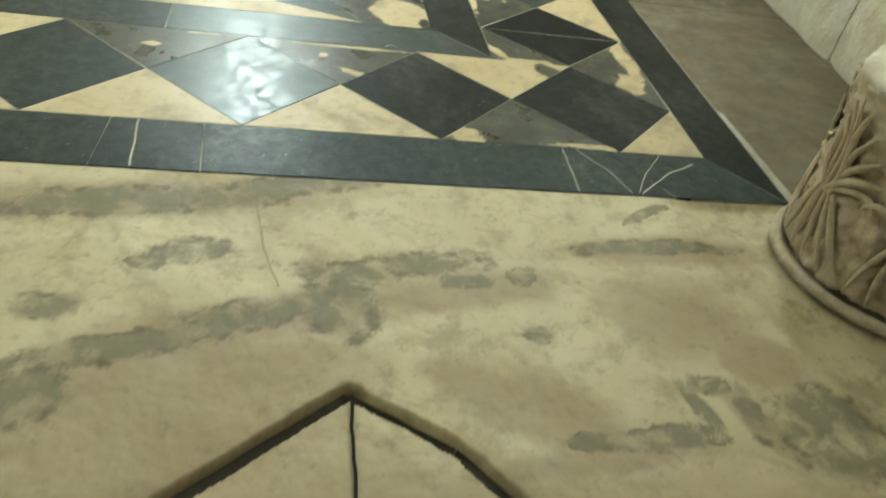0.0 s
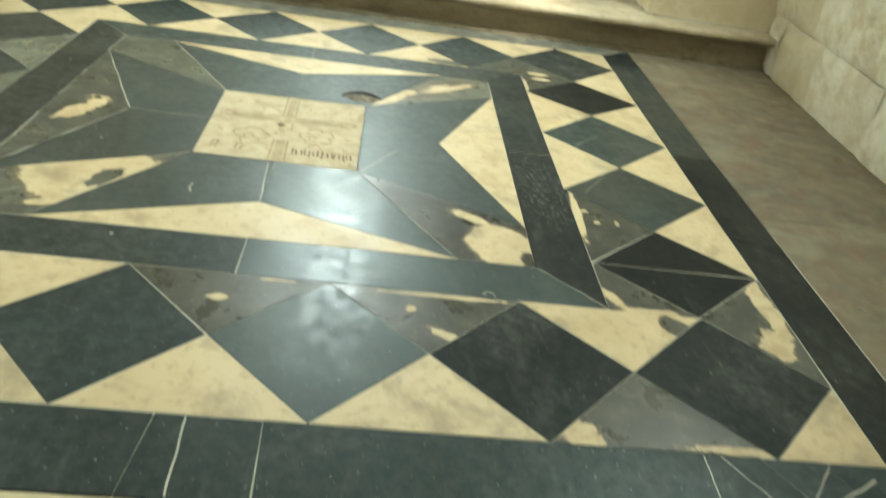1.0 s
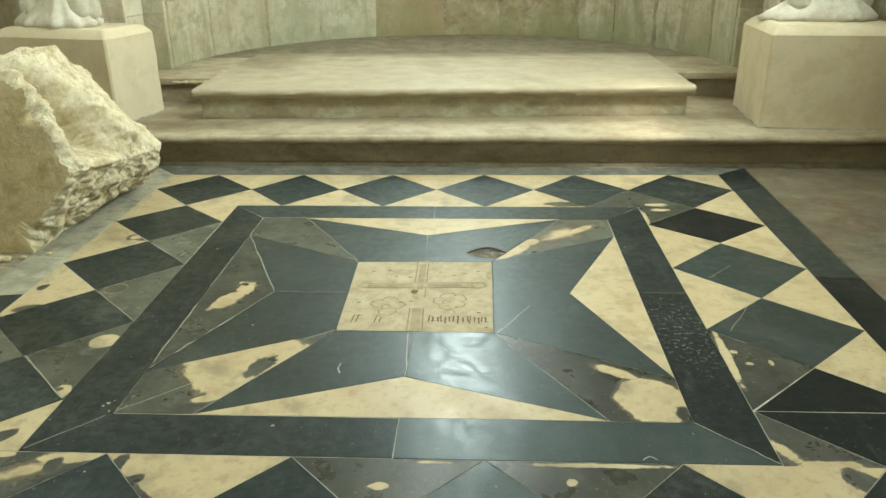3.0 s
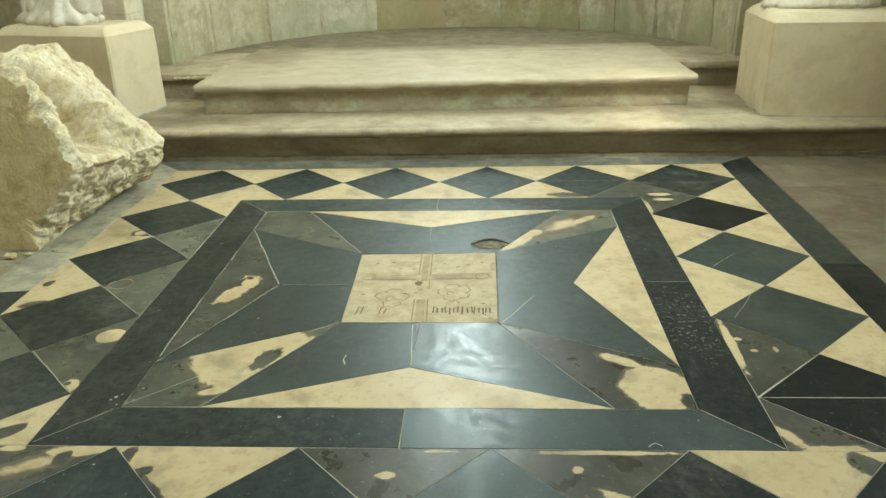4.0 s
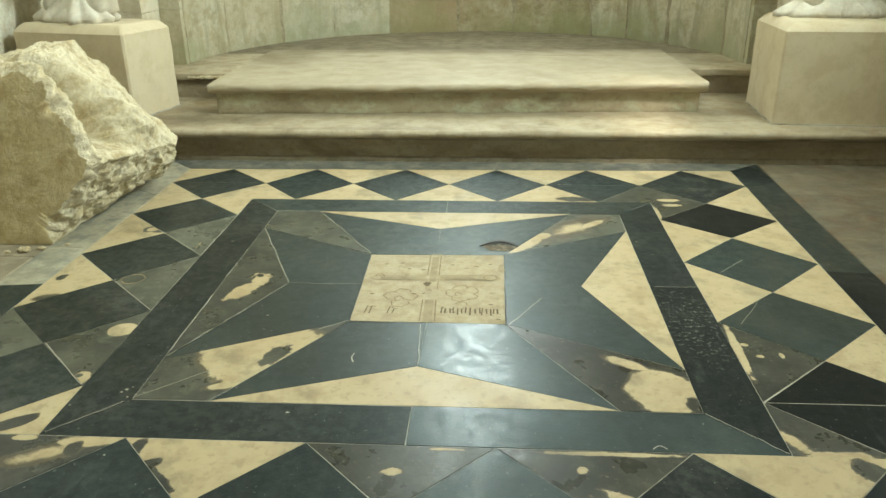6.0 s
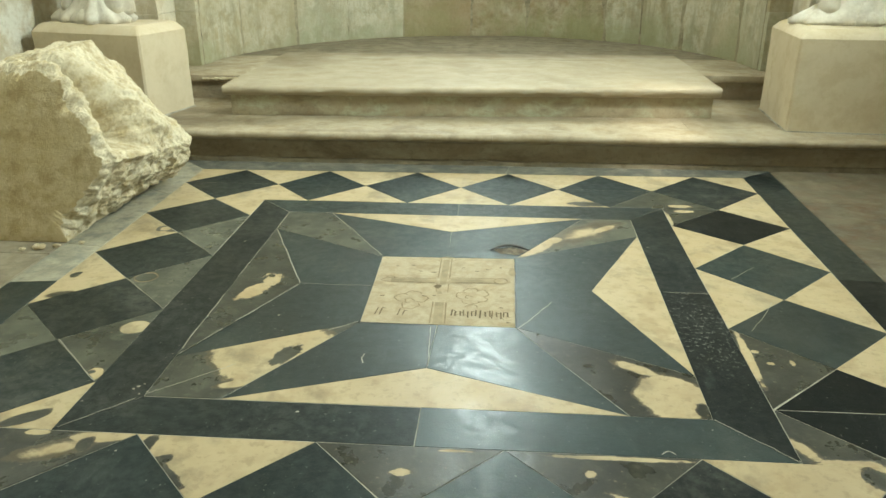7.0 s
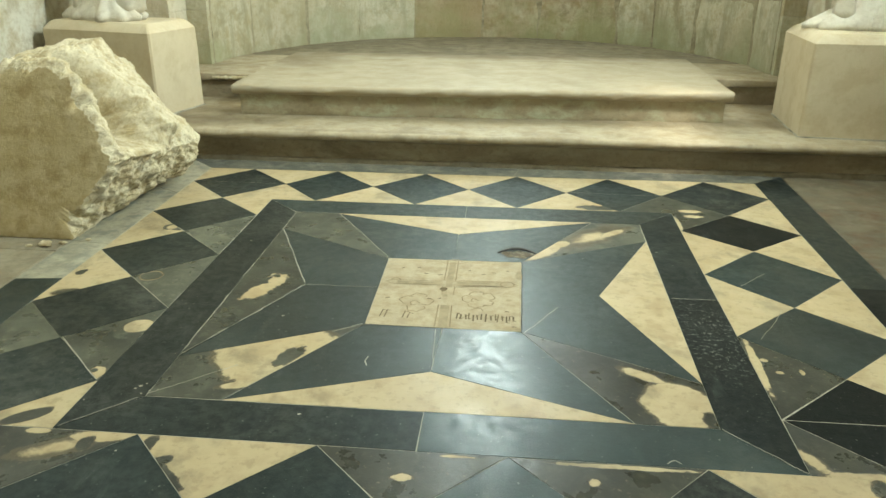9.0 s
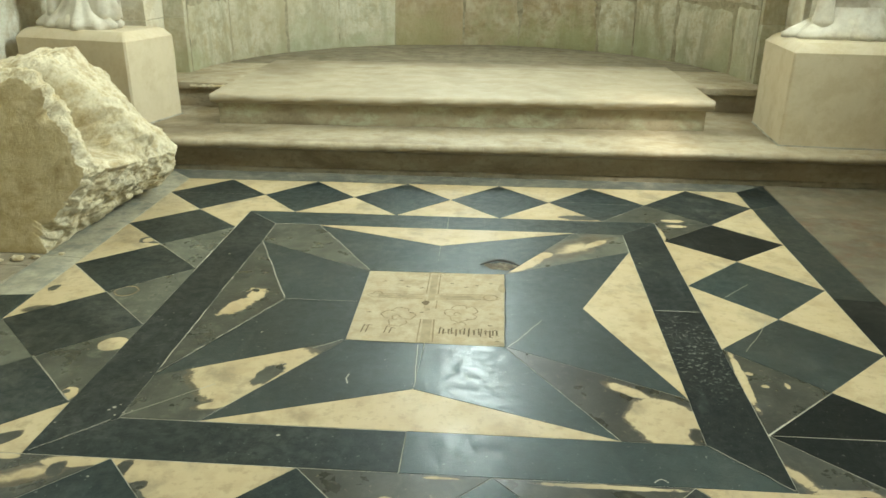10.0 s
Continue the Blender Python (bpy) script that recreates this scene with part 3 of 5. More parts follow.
def statue(at, turn, seed, label):
    """A plain robed lower figure, broken off above the waist, on a lumpy base."""
    bm = bmesh.new()

    def lathe(cx, cy, rings, n=28, fold=0.0, k=7, squash=0.8, cap=True):
        loops = []
        for z, r in rings:
            loop = []
            for i in range(n):
                a = 2 * math.pi * i / n
                rr = r * (1 + fold * math.sin(k * a + z * 4) + 0.10 * fractal((math.cos(a), math.sin(a), z * 4), 1.6, 3, seed))
                loop.append(bm.verts.new((cx + rr * math.cos(a), cy + squash * rr * math.sin(a), z)))
            loops.append(loop)
        for p, q in zip(loops, loops[1:]):
            for i in range(n):
                bm.faces.new((p[i], p[(i + 1) % n], q[(i + 1) % n], q[i]))
        if cap:
            bm.faces.new(loops[-1])
            bm.faces.new(list(reversed(loops[0])))

    lathe(-0.03, 0, [(0, 0.265), (0.025, 0.275), (0.05, 0.245), (0.08, 0.19), (0.11, 0.14), (0.16, 0.09)], 90, 0.09, 9, 0.62)
    lathe(0.08, -0.06, [(0, 0.19), (0.03, 0.195), (0.06, 0.16), (0.10, 0.11), (0.16, 0.07)], 70, 0.10, 8, 0.6)
    lathe(-0.15, -0.04, [(0.06, 0.065), (0.10, 0.062), (0.17, 0.045), (0.30, 0.05), (0.50, 0.06)], 24, 0.05, 4, 0.9)
    lathe(0.02, 0.03, [(0.05, 0.19), (0.14, 0.155), (0.26, 0.09), (0.36, 0.05), (0.50, 0.06)], 36, 0.06, 7, 0.5)
    lathe(0.18, -0.01, [(0.05, 0.09), (0.10, 0.105), (0.17, 0.08), (0.34, 0.078), (0.50, 0.09)], 32, 0.07, 6, 0.8)
    lathe(0.02, 0.10, [(0.05, 0.16), (0.5, 0.15)], 32, 0.06, 9, 0.4)
    # robe and torso; the unseen upper part is made taller to cast a shadow
    lathe(0.02, 0.0, [(0.44, 0.245), (0.445, 0.275), (0.52, 0.255), (0.66, 0.225), (0.80, 0.20), (0.95, 0.19), (1.04, 0.17), (1.07, 0.09)], 90, 0.05, 17, 0.7)
    o = part("statue", bm, PALE, None, smooth=True)
    o.matrix_world = Matrix.Translation(at) @ pose(0, 0, 0, 0, 0, turn)
    return tagged(o, label, "statue", "statues on the pedestals")


statue((2.09, 2.98, 0.713), 8, 2.0, "pale weathered stone statue of a draped figure on a pedestal")
statue((-2.22, 3.02, 0.698), -20, 6.0, "pale weathered stone statue fragment on a lumpy base")


# ---- broken stone block on the floor ----
def broken_block():
    root = empty("broken_stone_block", "large broken limestone block with one smooth sawn face, on the floor", "stone block", at=(-1.9, 1.6, 0))
    front = [(-1.56, 0.0), (-1.535, 0.09), (-1.465, 0.20), (-1.37, 0.315), (-1.395, 0.42), (-1.46, 0.54), (-1.525, 0.635), (-1.61, 0.685), (-1.71, 0.69), (-1.87, 0.65), (-2.20, 0.56), (-2.45, 0.30), (-2.42, 0.0)]
    rear = [(-1.53, 0.02), (-1.43, 0.05), (-1.36, 0.12), (-1.34, 0.21), (-1.395, 0.31), (-1.50, 0.385), (-1.61, 0.485), (-1.71, 0.59), (-1.82, 0.675), (-1.93, 0.69), (-2.20, 0.635), (-2.45, 0.30), (-2.42, 0.0)]

    def along(p, s):
        k = s * (len(p) - 1)
        i = min(int(k), len(p) - 2)
        f = k - i
        f = f * f * (3 - 2 * f) * 0.4 + f * 0.6
        return p[i][0] + (p[i + 1][0] - p[i][0]) * f, p[i][1] + (p[i + 1][1] - p[i][1]) * f

    nu, nv = 260, 150
    bm = bmesh.new()
    grid = []
    for j in range(nv + 1):
        v = j / nv
        row = []
        for i in range(nu + 1):
            s = i / nu
            (xa, za), (xb, zb) = along(front, s), along(rear, s)
            e = min(1.0, v * 1.15)
            x, z = xa + (xb - xa) * e, za + (zb - za) * e
            y = 1.235 + 0.20 * z + 0.92 * v
            # tapering to the rear
            if v > 0.85:
                k = 1 - ((v - 0.85) / 0.15) ** 2 * 0.35
                x, z = -1.9 + (x + 1.9) * k, 0.28 + (z - 0.28) * k
            # deep hollow behind the front lip, widening downwards, with a crevice under the rear ridge
            open_ = min(1.0, max(0.0, (s - 0.25) / 0.09)) * min(1.0, max(0.0, (0.76 - s) / 0.12))
            open_ = open_ * open_ * (3 - 2 * open_)
            c = 0.25 + 0.35 * (0.55 - s) + 0.03 * fractal((s, 0, 0), 6.0, 3, 2.0)
            w = (0.075 + 0.30 * max(0.0, 0.55 - s)) * (0.75 if v > c else 1.0)
            dent = math.exp(-((v - c) / w) ** 2) * open_
            crevice = math.exp(-((v - c - 0.7 * w) / 0.022) ** 2) * open_
            d = Vector((x + 1.95, 0, z - 0.22))
            d.normalize()
            low = max(0.0, 1 - abs(s - 0.14) / 0.16)
            calm = (1.0 - 0.3 * dent) * (0.8 if s > 0.3 and v > 0.3 else 1.0)
            f = fractal((x, y, z), 4.5, 3, 3.0) * 0.030 + fractal((x, y, z), 13.0, 4, 8.0) * 0.014 * calm
            f += fractal((x, y, z), 34.0, 4, 1.0) * (0.0075 + 0.003 * low) * calm + 0.0022 * fractal((x, y, z), 80.0, 3, 6.0)
            lip = max(0.0, 1 - v / 0.12)
            f += -0.016 * max(0.0, 1 - v / 0.025) ** 2 + 0.022 * lip * (1 - lip) * 3
            f += lip * 0.022 * fractal((x, y, z), 12.0, 4, 4.0)
            off = (f - 0.010) * (1.0 if z > 0.015 else 0.2) - 0.19 * dent - 0.045 * crevice + 0.05 * open_ * math.exp(-((v - c - 2.3 * w) / 0.12) ** 2)
            depth = (0.010 + 0.013 * low) * fractal((x, y, z), 14.0, 4, 5.0) + 0.012 * lip * fractal((x, z, 0), 20.0, 3, 7.0)
            zf = max(0.0, z + d.z * off)
            row.append(bm.verts.new((x + d.x * off, 1.235 + 0.20 * zf + 0.92 * v + depth * min(1.0, v / 0.05), zf)))
        grid.append(row)
    for p, q in zip(grid, grid[1:]):
        for i in range(nu):
            bm.faces.new((p[i], p[i + 1], q[i + 1], q[i]))
    bm.faces.new(grid[-1])
    rim = [tuple(v.co) for v in grid[0]]
    end, start = rim[-1], rim[0]
    rim += [tuple(end[k] + (start[k] - end[k]) * i / 40 for k in range(3)) for i in range(1, 40)]
    body = part("broken_body", bm, ROUGH, root, "rough broken pale limestone with a long hollow", smooth=True)
    body.matrix_parent_inverse = Matrix.Translation(root.location).inverted()
    bm = bmesh.new()
    cx, cz = -1.92, 0.30
    rings = []
    clean = [along(front, i / nu) for i in range(nu + 1)]
    (ex, ez), (sx, sz) = clean[-1], clean[0]
    clean += [(ex + (sx - ex) * i / 40, ez + (sz - ez) * i / 40) for i in range(1, 40)]
    for k in (1.0, 0.9, 0.8, 0.6, 0.4, 0.2):
        ring = []
        for (x, y, z), (qx, qz) in zip(rim, clean):
            px, pz = (x, z) if k == 1.0 else (cx + (qx - cx) * k, cz + (qz - cz) * k)
            ring.append(bm.verts.new((px, 1.235 + 0.20 * pz - (0.004 if k < 1 else 0) + 0.004 * (k < 1) * fractal((px, 0, pz), 3.0, 3), pz)))
        rings.append(ring)
    for p, q in zip(rings, rings[1:]):
        for i in range(len(p)):
            k = (i + 1) % len(p)
            bm.faces.new((p[i], p[k], q[k], q[i]))
    bm.faces.new(rings[-1])
    face = part("sawn_face", bm, SAWN, root, "smooth sawn ochre limestone face", smooth=True)
    face.matrix_parent_inverse = Matrix.Translation(root.location).inverted()
    return root


broken_block()


# ---- carved capital on the floor ----
def capital(at, turn):
    root = empty("carved_capital", "weathered grey-brown stone capital carved with leaf stems, on the floor", "capital", at=at)
    H, R0, R1 = 0.43, 0.240, 0.262

    def radius(v):
        return R0 + (R1 - R0) * v ** 1.3 - 0.012 * math.sin(math.pi * v)

    bm = bmesh.new()
    n, m = 160, 60
    rows = []
    for j in range(m + 1):
        v = j / m
        row = []
        for i in range(n):
            a = 2 * math.pi * i / n
            r = radius(v) - 0.02
            r += 0.006 * abs(math.sin(a * 26 + 3 * v + 2 * fractal((math.cos(a), math.sin(a), v), 2.0, 2))) * (1 - v) + 0.016 * fractal((math.cos(a) * 2, math.sin(a) * 2, v * 3), 2.6, 5, 2.0)
            row.append(bm.verts.new((r * math.cos(a), r * math.sin(a), 0.03 + v * (H - 0.04))))
        rows.append(row)
    for p, q in zip(rows, rows[1:]):
        for i in range(n):
            bm.faces.new((p[i], p[(i + 1) % n], q[(i + 1) % n], q[i]))
    bm.faces.new(rows[-1])
    bm.faces.new(list(reversed(rows[0])))
    part("bell", bm, CARVED, root, smooth=True)

    bm = bmesh.new()
    rows = []
    for i in range(96):
        a = 2 * math.pi * i / 96
        row = []
        for k in range(10):
            b = 2 * math.pi * k / 10
            rr = 0.240 + 0.013 * math.cos(b) + 0.005 * fractal((math.cos(a) * 3, math.sin(a) * 3, b), 2.0, 3)
            row.append(bm.verts.new((rr * math.cos(a), rr * math.sin(a), max(0.0, 0.014 + 0.014 * math.sin(b)))))
        rows.append(row)
    for i in range(96):
        p, q = rows[i], rows[(i + 1) % 96]
        for k in range(10):
            bm.faces.new((p[k], p[(k + 1) % 10], q[(k + 1) % 10], q[k]))
    part("necking_ring", bm, RING, root, "worn rounded necking ring", smooth=True)

    # fans of stems that spring from a knot and spread over the bell
    lr = random.Random(4)

    def stem(bm, pts, w):
        prev = None
        for i, (a, v) in enumerate(pts):
            f = i / (len(pts) - 1)
            ww = w * (0.75 + 0.5 * math.sin(math.pi * f)) * (1 - 0.45 * f)
            rr = radius(max(0, min(1, v))) - 0.006
            c = Vector((rr * math.cos(a), rr * math.sin(a), 0.03 + v * (H - 0.04)))
            out = Vector((math.cos(a), math.sin(a), 0))
            j = min(i + 1, len(pts) - 1)
            k = max(i - 1, 0)
            t = Vector((-math.sin(a) * (pts[j][0] - pts[k][0]) * rr, math.cos(a) * (pts[j][0] - pts[k][0]) * rr, (pts[j][1] - pts[k][1]) * H)).normalized()
            side = t.cross(out).normalized()
            ring = [bm.verts.new(c + side * ww * math.cos(q) + out * ww * 1.2 * math.sin(q)) for q in (math.pi, 2.4, 1.57, 0.75, 0)]
            if prev:
                for q in range(4):
                    bm.faces.new((prev[q], prev[q + 1], ring[q + 1], ring[q]))
            prev = ring

    for c in range(7):
        a0 = 2 * math.pi * c / 7 + lr.uniform(-0.06, 0.06)
        bm = bmesh.new()
        for k in range(-5, 6):
            spread, rise = k * 0.105, 0.53 - 0.028 * abs(k)
            pts = [(a0 + spread * (f ** 0.8) + 0.05 * math.sin(f * 5 + k), 0.42 + rise * f * (1 - 0.034 * k * k * f)) for f in [i / 9 for i in range(10)]]
            stem(bm, pts, lr.uniform(0.006, 0.0115))
        for k in (-2, -1, 0, 1, 2):
            pts = [(a0 + 0.05 * k + 0.16 * k * f + 0.14 * f * f, 0.44 - 0.40 * f) for f in [i / 7 for i in range(8)]]
            stem(bm, pts, lr.uniform(0.007, 0.012))
        part("carved_leaf", bm, CARVED, root, smooth=True)
    bm = bmesh.new()
    rows = []
    for z, r in ((H - 0.02, 0.215), (H - 0.012, 0.238), (H + 0.006, 0.242), (H + 0.014, 0.228), (H + 0.016, 0.12)):
        rows.append([bm.verts.new(((r + 0.012 * fractal((math.cos(q), math.sin(q), z * 9), 2.0, 4)) * math.cos(q), (r + 0.012 * fractal((math.cos(q), math.sin(q), z * 9), 2.0, 4)) * math.sin(q), z)) for q in [2 * math.pi * i / 72 for i in range(72)]])
    for p, q in zip(rows, rows[1:]):
        for i in range(72):
            bm.faces.new((p[i], p[(i + 1) % 72], q[(i + 1) % 72], q[i]))
    bm.faces.new(rows[-1])
    part("abacus", bm, PALE, root, "pale broken top rim", smooth=True)
    root.rotation_euler = (0, 0, radians(turn))
    return root


capital((1.645, -0.905, -0.008), 20)


# ---- the inlaid pavement ----
pavement = empty("pavement", "polished black slate and cream stone inlaid pavement in squares and diamonds", "pavement", "structure")
HF, HI, CY = 0.92, 0.754, 0.92
bm = bmesh.new()
box(bm, (-1.562, -0.667, -0.06), (1.575, 2.50, -0.0009))
part("mortar_bed", bm, MORTAR, pavement, "pale lime mortar in the joints")

# frame of slate round the middle panel
def square(h):
    return [(-h, CY - h), (h, CY - h), (h, CY + h), (-h, CY + h)]


fo, fi = square(HF), square(HI)
# the far right corner spreads a little
fo[2], fi[2] = (HF + 0.018, CY + HF), (HI + 0.018, CY + HI)
for k in range(4):
    a, b, c, d = fo[k], fo[(k + 1) % 4], fi[(k + 1) % 4], fi[k]
    mat = SLATE_SPECKLED if k == 1 else SLATE_FRAME if k in (0, 3) else SLATE
    if k == 3:
        tile("frame_slab", [a, b, c, d], mat, pavement)
        continue
    cut = (0.5, 0.505, 0.5)[k]
    lerp = lambda p, q, f: (p[0] + (q[0] - p[0]) * f, p[1] + (q[1] - p[1]) * f)
    m0 = lerp(a, b, cut)
    f = (cut * 2 * HF - (HF - HI)) / (2 * HI)
    m1 = lerp(d, c, f)
    tile("frame_slab", [a, m0, m1, d], mat, pavement)
    tile("frame_slab", [m0, b, c, m1], SLATE_FRAME if k == 1 else SLATE, pavement)

# the panel: plaque, star of slate, cream darts and corner kites
PL = [(-0.246, 0.634), (0.253, 0.632), (0.257, 1.195), (-0.254, 1.185)]
TIP = [(-0.004, 0.367), (0.525, 0.925), (-0.004, 1.471), (-0.514, 0.911)]
ON = [((-0.545, 0.166), (0.544, 0.166)), ((0.757, 0.377), (0.768, 1.468)), ((0.562, 1.674), (-0.556, 1.674)), ((-0.754, 1.459), (-0.754, 0.375))]
for k in range(4):
    p, q = PL[k], PL[(k + 1) % 4]
    mid = ((p[0] + q[0]) / 2, (p[1] + q[1]) / 2)
    if k == 1:
        tile("star_slab", [p, ON[k][0], TIP[k], ON[k][1], q], SLATE, pavement)
        continue
    tile("star_slab", [p, ON[k][0], TIP[k], mid], SLATE, pavement)
    tile("star_slab", [mid, TIP[k], ON[k][1], q], SLATE, pavement)

DART_L = tile_stone("grey_dart_with_chip", [(-0.655, 0.850, 0.085, 0.038, 0.7, 26.0, 62, 0.10), (-0.625, 0.945, 0.040, 0.050, 0.9, 26.0, 0, 0.10)], k=1.0, holes=[(-0.668, 0.925, 0.010, 0.055, 0.9, 30.0, -25, 0.2), (-0.632, 0.97, 0.012, 0.012, 0.8, 30.0, 0, 0.2)])
KITE_FL = tile_stone("half_grey_kite", [(-0.455, 0.425, 0.185, 0.24, 0.28, 9.0, 45, 0.08), (-0.52, 0.245, 0.06, 0.02, 0.4, 12.0, 20, 0.2)], k=1.15, holes=[(-0.430, 0.408, 0.030, 0.060, 0.7, 20.0, -22, 0.10), (-0.30, 0.60, 0.045, 0.06, 0.4, 14.0, 45, 0.3)])
KITE_FR = tile_stone("half_dark_kite", [(0.668, 0.262, 0.096, 0.112, 0.30, 10.0, 10, 0.08), (0.60, 0.405, 0.07, 0.022, 0.6, 16.0, -32, 0.2)], k=0.62, holes=[(0.742, 0.20, 0.022, 0.035, 0.6, 18.0, 0, 0.15)])
KITE_BR = tile_stone("half_worn_kite", [(0.335, 1.305, 0.125, 0.045, 0.35, 10.0, 50, 0.12), (0.415, 1.40, 0.05, 0.03, 0.5, 12.0, 35, 0.2), (0.64, 1.55, 0.10, 0.025, 0.7, 12.0, 45, 0.5), (0.55, 1.50, 0.14, 0.05, 0.8, 9.0, 48, 0.8)], k=1.9)
KITE_BL = tile_stone("dull_grey_kite", [(9, 9, 0.1, 0.1)], k=1.5)
for k, m in enumerate((CREAM, CREAM, CREAM, DART_L)):
    tile("dart", [ON[k][0], ON[k][1], TIP[k]], m, pavement)
for k, m in enumerate((KITE_FL, KITE_FR, KITE_BR, KITE_BL)):
    tile("kite", [fi[k], ON[k][0], PL[k], ON[k - 1][1]], m, pavement)
PLAQUE = stone("worn_memorial_stone", (0.40, 0.325, 0.205), (0.46, 0.385, 0.25), (0.35, 0.27, 0.155), (0.24, 0.18, 0.10), (0.5, 0.75), 3.0, bump=0.2, amount=0.5)
plaque = tile("plaque", PL, PLAQUE, pavement, "cream memorial stone engraved with a cross", tilt=0.0005)

# ring of diamonds: four to a side, one in each corner
OUT = [(-1.395, -0.475), (1.395, -0.475), (1.447, 2.358), (-1.402, 2.330)]
MIDS = [(-0.92, -0.47, -0.015, 0.456, 0.918), (0.0, 0.446, 0.899, 1.406, 1.82), (0.93, 0.478, 0.0, -0.476, -0.945), (1.85, 1.385, 0.913, 0.45, 0.0)]
WORN = {}


def worn(key, blots, base="grey", k=1.0, holes=()):
    WORN[key] = tile_stone("worn_tile_" + key, blots, base, k, holes)
    return WORN[key]


INNER = {
    (0, 0): worn("m", [(-0.775, -0.018, 0.085, 0.024, 0.5, 12.0, 5), (-0.87, -0.075, 0.075, 0.030, 0.6, 12.0, 25, 0.5), (-0.945, -0.012, 0.03, 0.012, 0.6, 16.0)], k=0.8, holes=[(-0.805, -0.05, 0.02, 0.03, 0.6, 16.0)]),
    (0, 1): worn("n", [(-0.652, -0.035, 0.020, 0.034, 0.7, 18.0, -20), (-0.595, -0.10, 0.016, 0.03, 0.7, 20.0, -60), (-0.555, -0.15, 0.018, 0.06, 0.7, 18.0, 50)], "cream", 0.7),
    (0, 2): worn("a", [(-0.022, -0.100, 0.026, 0.014, 0.6, 30.0, 0, 0.1), (0.10, -0.012, 0.05, 0.005, 0.7, 26.0)], k=0.9),
    (0, 3): worn("b", [(0.49, -0.013, 0.17, 0.008, 0.8, 22.0), (0.42, -0.075, 0.012, 0.014, 0.8, 30.0), (0.50, -0.17, 0.05, 0.016, 0.8, 24.0, -30)], k=0.85),
    (0, 4): worn("o", [(1.085, -0.06, 0.035, 0.055, 0.7, 18.0, 40)], "cream", 0.9),
    (1, 0): worn("p", [(1.03, 0.004, 0.085, 0.020, 0.6, 18.0), (0.94, 0.055, 0.018, 0.05, 0.7, 22.0, 30, 0.3)], k=0.8),
    (1, 1): worn("c", [(0.938, 0.50, 0.014, 0.16, 0.6, 20.0, -2), (0.966, 0.530, 0.014, 0.010, 0.6, 30.0), (0.992, 0.462, 0.012, 0.009, 0.6, 34.0), (1.055, 0.47, 0.008, 0.016, 0.6, 34.0)], k=0.75),
    (1, 4): worn("q", [(1.03, 1.805, 0.045, 0.020, 0.7, 18.0), (0.94, 1.70, 0.015, 0.09, 0.6, 20.0)]),
    (3, 0): CREAM, (3, 1): GREY, (3, 2): worn("d", [(-1.09, 0.926, 0.042, 0.044, 0.2, 14.0, 0, 0.10)], k=1.9, holes=[(-1.09, 0.926, 0.037, 0.036, 0.2, 14.0, 0, 0.10)]),
    (3, 3): worn("e", [(-0.955, 0.548, 0.046, 0.044, 0.22, 12.0, 30, 0.06), (-0.945, 0.262, 0.026, 0.036, 0.5, 18.0, 0, 0.1)], k=1.45, holes=[(-0.958, 0.275, 0.010, 0.010, 0.5, 26.0)]),
    (3, 4): worn("r", [(-1.015, 0.045, 0.062, 0.024, 0.3, 10.0, 36, 0.10), (-0.80, 0.13, 0.06, 0.03, 0.6, 14.0, 40, 0.5)], "cream", 0.9),
    (2, 0): worn("g", [(1.03, 1.875, 0.05, 0.022, 0.8, 20.0)], k=1.3), (2, 1): worn("s", [(0.62, 1.88, 0.10, 0.03, 0.8, 15.0)], "cream"),
}
OUTER = {
    (0, 4): worn("h", [(0.74, -0.44, 0.07, 0.04, 0.9, 24.0, -30), (1.08, -0.462, 0.12, 0.012, 0.9, 22.0)]),
    (1, 0): worn("i", [(1.37, 0.10, 0.03, 0.18, 0.7, 14.0), (1.33, -0.08, 0.05, 0.06, 0.9, 14.0)]),
    (3, 1): worn("k", [(-1.232, 1.425, 0.036, 0.034, 0.5, 16.0, 0, 0.10), (-1.19, 1.40, 0.03, 0.012, 0.5, 18.0)], "cream", holes=[(-1.226, 1.425, 0.026, 0.025, 0.4, 16.0, 0, 0.10)]),
    (3, 2): worn("j", [(-1.36, 0.93, 0.018, 0.025, 0.7, 18.0), (-1.33, 0.76, 0.04, 0.02, 0.6, 12.0, 20, 0.5)], "cream"),
    (3, 3): GREY, (3, 4): GREY, (0, 1): worn("l", [(-0.9, -0.4, 0.14, 0.06, 0.7, 12.0)], "cream"),
}


def between(k, s, depth):
    """The point of side k at the running measure s, at a share of the ring's depth from the inner edge."""
    a, b = fo[k], fo[(k + 1) % 4]
    c, d = OUT[k], OUT[(k + 1) % 4]
    if k in (0, 2):
        inner, g = (s, a[1]), (s - c[0]) / (d[0] - c[0])
        outer = (s, c[1] + (d[1] - c[1]) * g)
    else:
        inner, g = (a[0] + (b[0] - a[0]) * (s - a[1]) / (b[1] - a[1]), s), (s - c[1]) / (d[1] - c[1])
        outer = (c[0] + (d[0] - c[0]) * g, s)
    return (inner[0] + (outer[0] - inner[0]) * depth, inner[1] + (outer[1] - inner[1]) * depth)


